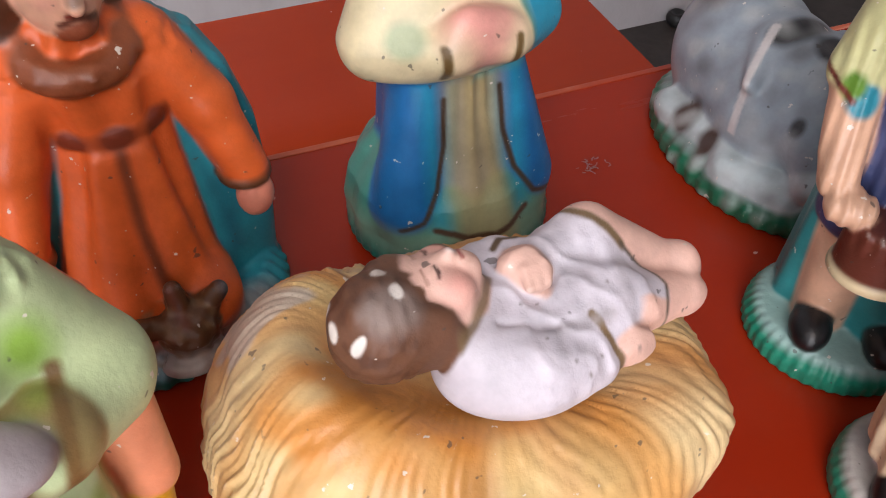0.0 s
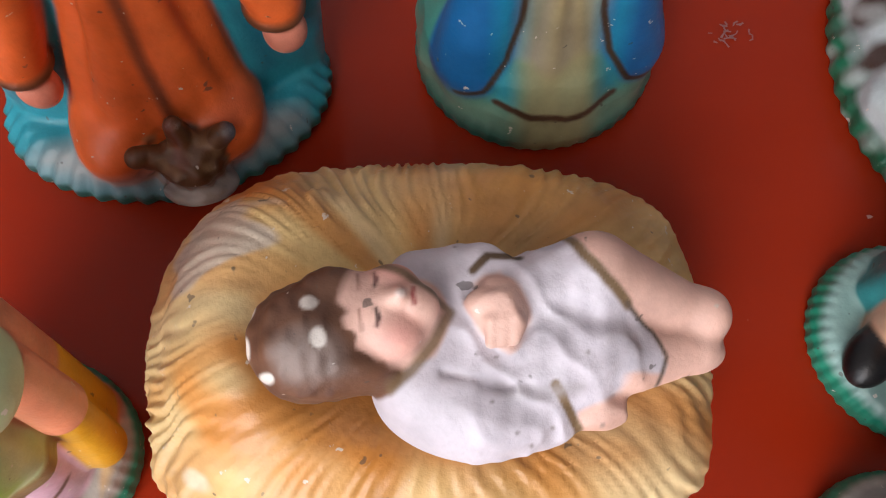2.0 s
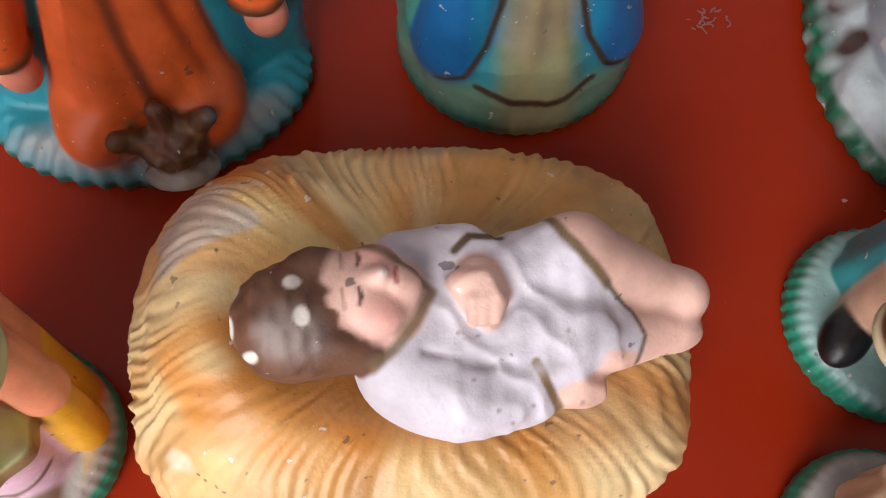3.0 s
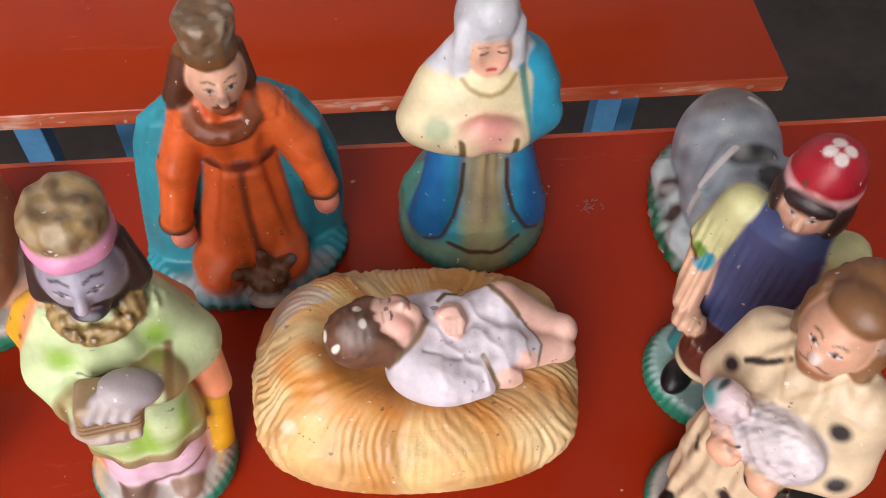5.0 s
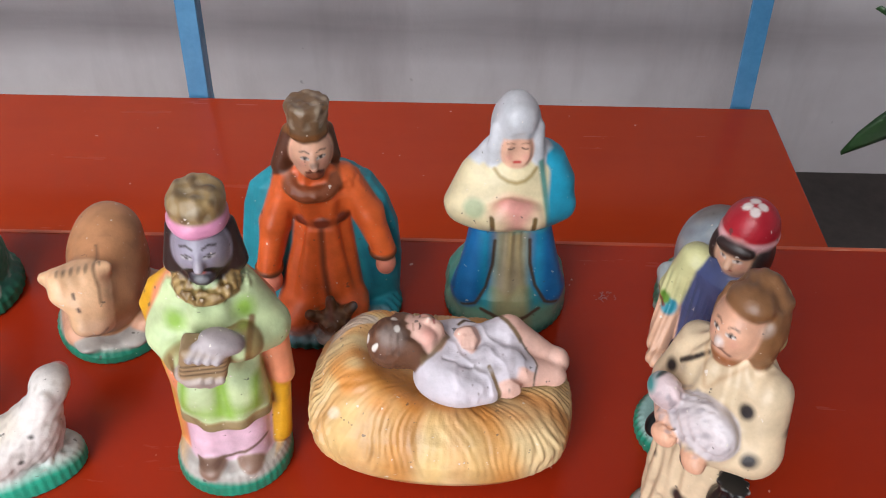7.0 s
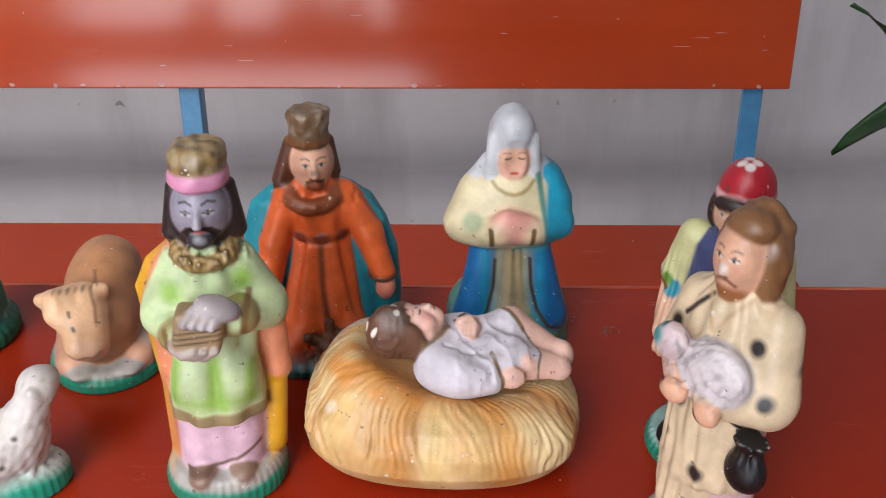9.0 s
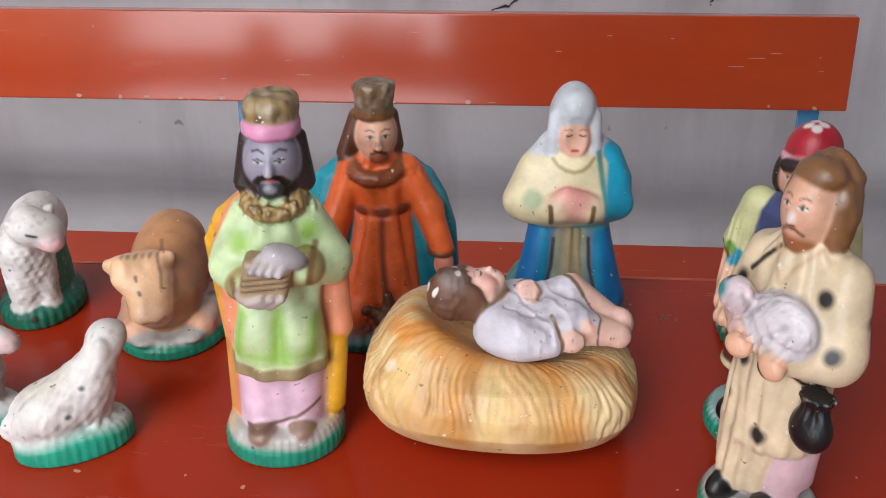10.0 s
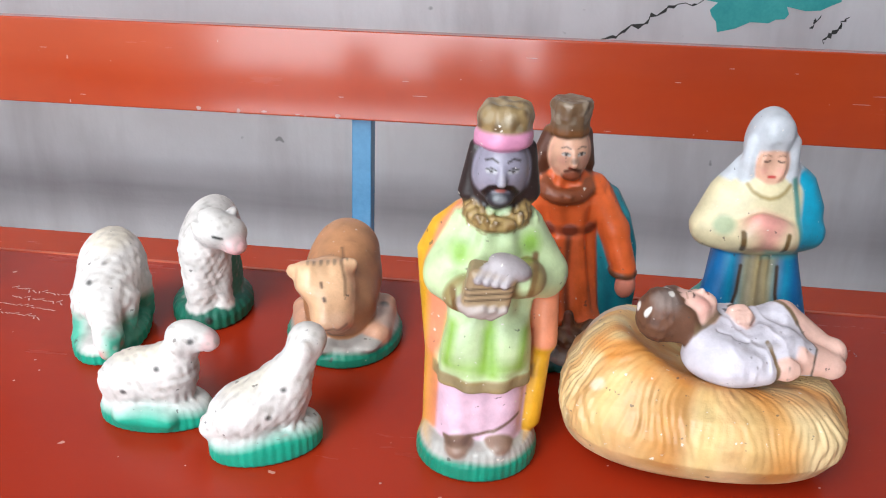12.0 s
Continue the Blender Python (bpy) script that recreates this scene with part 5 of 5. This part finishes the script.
def scrawl(cx, cy, w, lines, turn, seed):
    """Scratched handwriting that cannot be read: thin broken strokes."""
    rng = random.Random(seed)
    bm = bmesh.new()
    for r in range(lines):
        x, y = -w / 2 + rng.uniform(0, 0.01), -r * 0.011
        while x < w / 2:
            a, length = rng.uniform(-1.0, 1.0), rng.uniform(0.003, 0.006)
            dx, dy = math.cos(a) * length, math.sin(a) * length
            px, py = -dy / length * 0.0004, dx / length * 0.0004
            vs = [bm.verts.new((x + sx * px + e * dx, y + sx * py + e * dy, 0)) for e, sx in ((0, -1), (1, -1), (1, 1), (0, 1))]
            bm.faces.new(vs)
            x += abs(dx) * 0.8 + rng.uniform(0, 0.0016)
    ob = part("scratched_marks", bm, CHALK)
    ob.matrix_world = pose(cx, cy, TOP + 0.0006, 0, 0, turn)
    return tagged(ob, "pale scratched handwriting on the red tabletop", "marks", kind="stuff")


scrawl(-0.432, 0.212, 0.05, 4, -6, 1)
scrawl(-0.500, 0.212, 0.04, 3, 8, 2)
scrawl(-0.500, 0.140, 0.02, 2, 20, 3)


def scuff(cx, cy, r, n, seed):
    rng = random.Random(seed)
    bm = bmesh.new()
    for _ in range(n):
        a, d, s = rng.uniform(0, 6.28), r * math.sqrt(rng.random()), rng.uniform(0.0003, 0.0012)
        k = rng.uniform(0, 3)
        bm.faces.new([bm.verts.new((cx + d * math.cos(a) + s * math.cos(k + i * 1.26) * rng.uniform(0.5, 1.4), cy + d * math.sin(a) + s * math.sin(k + i * 1.26) * rng.uniform(0.4, 1), TOP + 0.0006)) for i in range(5)])
    return tagged(part("paint_scuff", bm, CHALK), "pale scuff where the red paint is rubbed", "scuff", kind="stuff")


RUBBED = simple("rubbed_paint", (0.20, 0.055, 0.045), (0.34, 0.16, 0.15), 60, 0.6)


def squiggle(cx, cy, r, n, seed):
    """Fine curled scratches in the paint."""
    rng = random.Random(seed)
    bm = bmesh.new()
    for _ in range(n):
        x, y, a, last = cx + rng.uniform(-r, r), cy + rng.uniform(-r, r) * 0.6, rng.uniform(0, 6.28), None
        bend = rng.uniform(-0.8, 0.8)
        for _ in range(rng.randint(2, 4)):
            w = rng.uniform(0.0002, 0.0005)
            pair = [bm.verts.new((x - w * math.sin(a), y + w * math.cos(a), TOP + 0.0006)), bm.verts.new((x + w * math.sin(a), y - w * math.cos(a), TOP + 0.0006))]
            if last:
                bm.faces.new([last[0], last[1], pair[1], pair[0]])
            last = pair
            a += bend + rng.uniform(-0.4, 0.4)
            x, y = x + 0.0015 * math.cos(a), y + 0.0015 * math.sin(a)
    return tagged(part("paint_scuff", bm, RUBBED), "pale scuff where the red paint is rubbed", "scuff", kind="stuff")


squiggle(0.132, 0.219, 0.007, 16, 4)
scuff(0.10, 0.235, 0.03, 8, 9)
scuff(-0.175, 0.185, 0.006, 5, 5)
scuff(0.04, 0.0, 0.20, 22, 6)
scuff(-0.35, 0.06, 0.16, 18, 7)


def edge_chips(seed, n, x0, x1, y, z0, z1, name, label, thin=False):
    """Flaked spots and scratches on an upright painted face."""
    rng = random.Random(seed)
    bm = bmesh.new()
    for _ in range(n):
        cx, cz = rng.uniform(x0, x1), rng.uniform(z0, z1)
        w, h = (rng.uniform(0.004, 0.03), 0.0005) if thin else (rng.uniform(0.002, 0.012), rng.uniform(0.001, 0.004))
        ring = [(cx + w * math.cos(k * 0.9) * rng.uniform(0.6, 1.2) / 2, cz + h * math.sin(k * 0.9) * rng.uniform(0.6, 1.2)) for k in range(7)]
        bm.faces.new([bm.verts.new((px, y(pz) - 0.0005, pz)) for px, pz in ring])
    return tagged(part(name, bm, CHALK), label, "wear", kind="stuff")


edge_chips(3, 46, -0.9, 0.49, lambda z: 0.622, 0.431, 0.446, "flaked_spots", "pale flaked spots along the bench seat edge")
edge_chips(4, 16, -1.2, 0.49, lambda z: 0.948 + (z - 0.664) * 0.15, 0.668, 0.788, "fine_scratches", "fine pale scratches on the red backrest", True)
edge_chips(5, 10, -0.9, 0.49, lambda z: 0.948 + (z - 0.664) * 0.15, 0.6655, 0.670, "flaked_spots", "pale flaked spots along the backrest edge")

bm = bmesh.new()
bmesh.ops.create_uvsphere(bm, u_segments=32, v_segments=16, radius=0.022)
for v in bm.verts:
    v.co.z = max(v.co.z * 0.9, -0.018) + 0.018
    if v.co.z > 0.033:
        v.co.z = 0.066 - v.co.z
pot = part("dark_pot", bm, INK, smooth=True)
pot.location = (1.05, 1.354, 0.0)
tagged(pot, "small dark round pot on the floor by the wall", "pot")


def leaf_mesh(length, width, droop):
    bm = bmesh.new()
    rows = []
    for i in range(11):
        t = i / 10
        w = width * math.sin(math.pi * min(1, t * 0.96 + 0.04)) ** 0.8 * (1 - 0.3 * t)
        z = -droop * t * t
        rows.append([bm.verts.new((length * t, s * w / 2, z + abs(s) * w * 0.16 + 0.002 * math.sin(9 * t + s))) for s in (-1, -0.5, 0, 0.5, 1)])
    for a, b in zip(rows, rows[1:]):
        for k in range(4):
            bm.faces.new((a[k], b[k], b[k + 1], a[k + 1]))
    bmesh.ops.solidify(bm, geom=bm.faces[:], thickness=0.0008)
    return bm


plant = holder("potted_plant", (0.50, 0.20, TOP))
tagged(plant, "dark green broad-leaved plant in a terracotta pot on the table", "plant")
bm = bmesh.new()
bmesh.ops.create_cone(bm, cap_ends=True, segments=36, radius1=0.045, radius2=0.062, depth=0.1, matrix=Matrix.Translation((0, 0, 0.05)))
bmesh.ops.bevel(bm, geom=bm.edges[:], offset=0.003, segments=2, affect="EDGES")
part("pot", bm, POT, plant)
tips = [(-0.260, -0.005, 0.136, 24), (-0.245, 0.01, 0.215, -50), (-0.17, -0.06, 0.22, 0), (-0.05, -0.1, 0.26, 10), (0.12, 0.05, 0.2, 0), (0.06, 0.1, 0.28, 20), (-0.1, 0.09, 0.3, 0), (0.1, -0.07, 0.15, 0)]
for tx, ty, tz, lift in tips:
    a = math.atan2(ty, tx)
    length = 0.12
    e = radians(lift)
    bx, by, bz = tx - length * math.cos(a) * math.cos(e), ty - length * math.sin(a) * math.cos(e), tz + 0.02 + length * math.sin(e)
    leaf = part("leaf", leaf_mesh(length, 0.046, 0.014), LEAF, plant, smooth=True)
    leaf.matrix_basis = pose(bx, by, bz, 0, lift, math.degrees(a))
    stem = bmesh.new()
    pts = [Vector((0.01 * math.cos(a), 0.01 * math.sin(a), 0.095)), Vector((bx * 0.3, by * 0.3, bz * 0.7 + 0.06)), Vector((bx, by, bz))]
    rings = []
    for i in range(9):
        t = i / 8
        p = pts[0] * (1 - t) ** 2 + pts[1] * 2 * t * (1 - t) + pts[2] * t * t
        rings.append([stem.verts.new(p + Vector((0.002 * math.cos(j), 0.002 * math.sin(j), 0))) for j in (0, 1.257, 2.513, 3.77, 5.027)])
    for r0, r1 in zip(rings, rings[1:]):
        for j in range(5):
            stem.faces.new((r0[j], r0[(j + 1) % 5], r1[(j + 1) % 5], r1[j]))
    part("stem", stem, LEAF, plant, smooth=True)
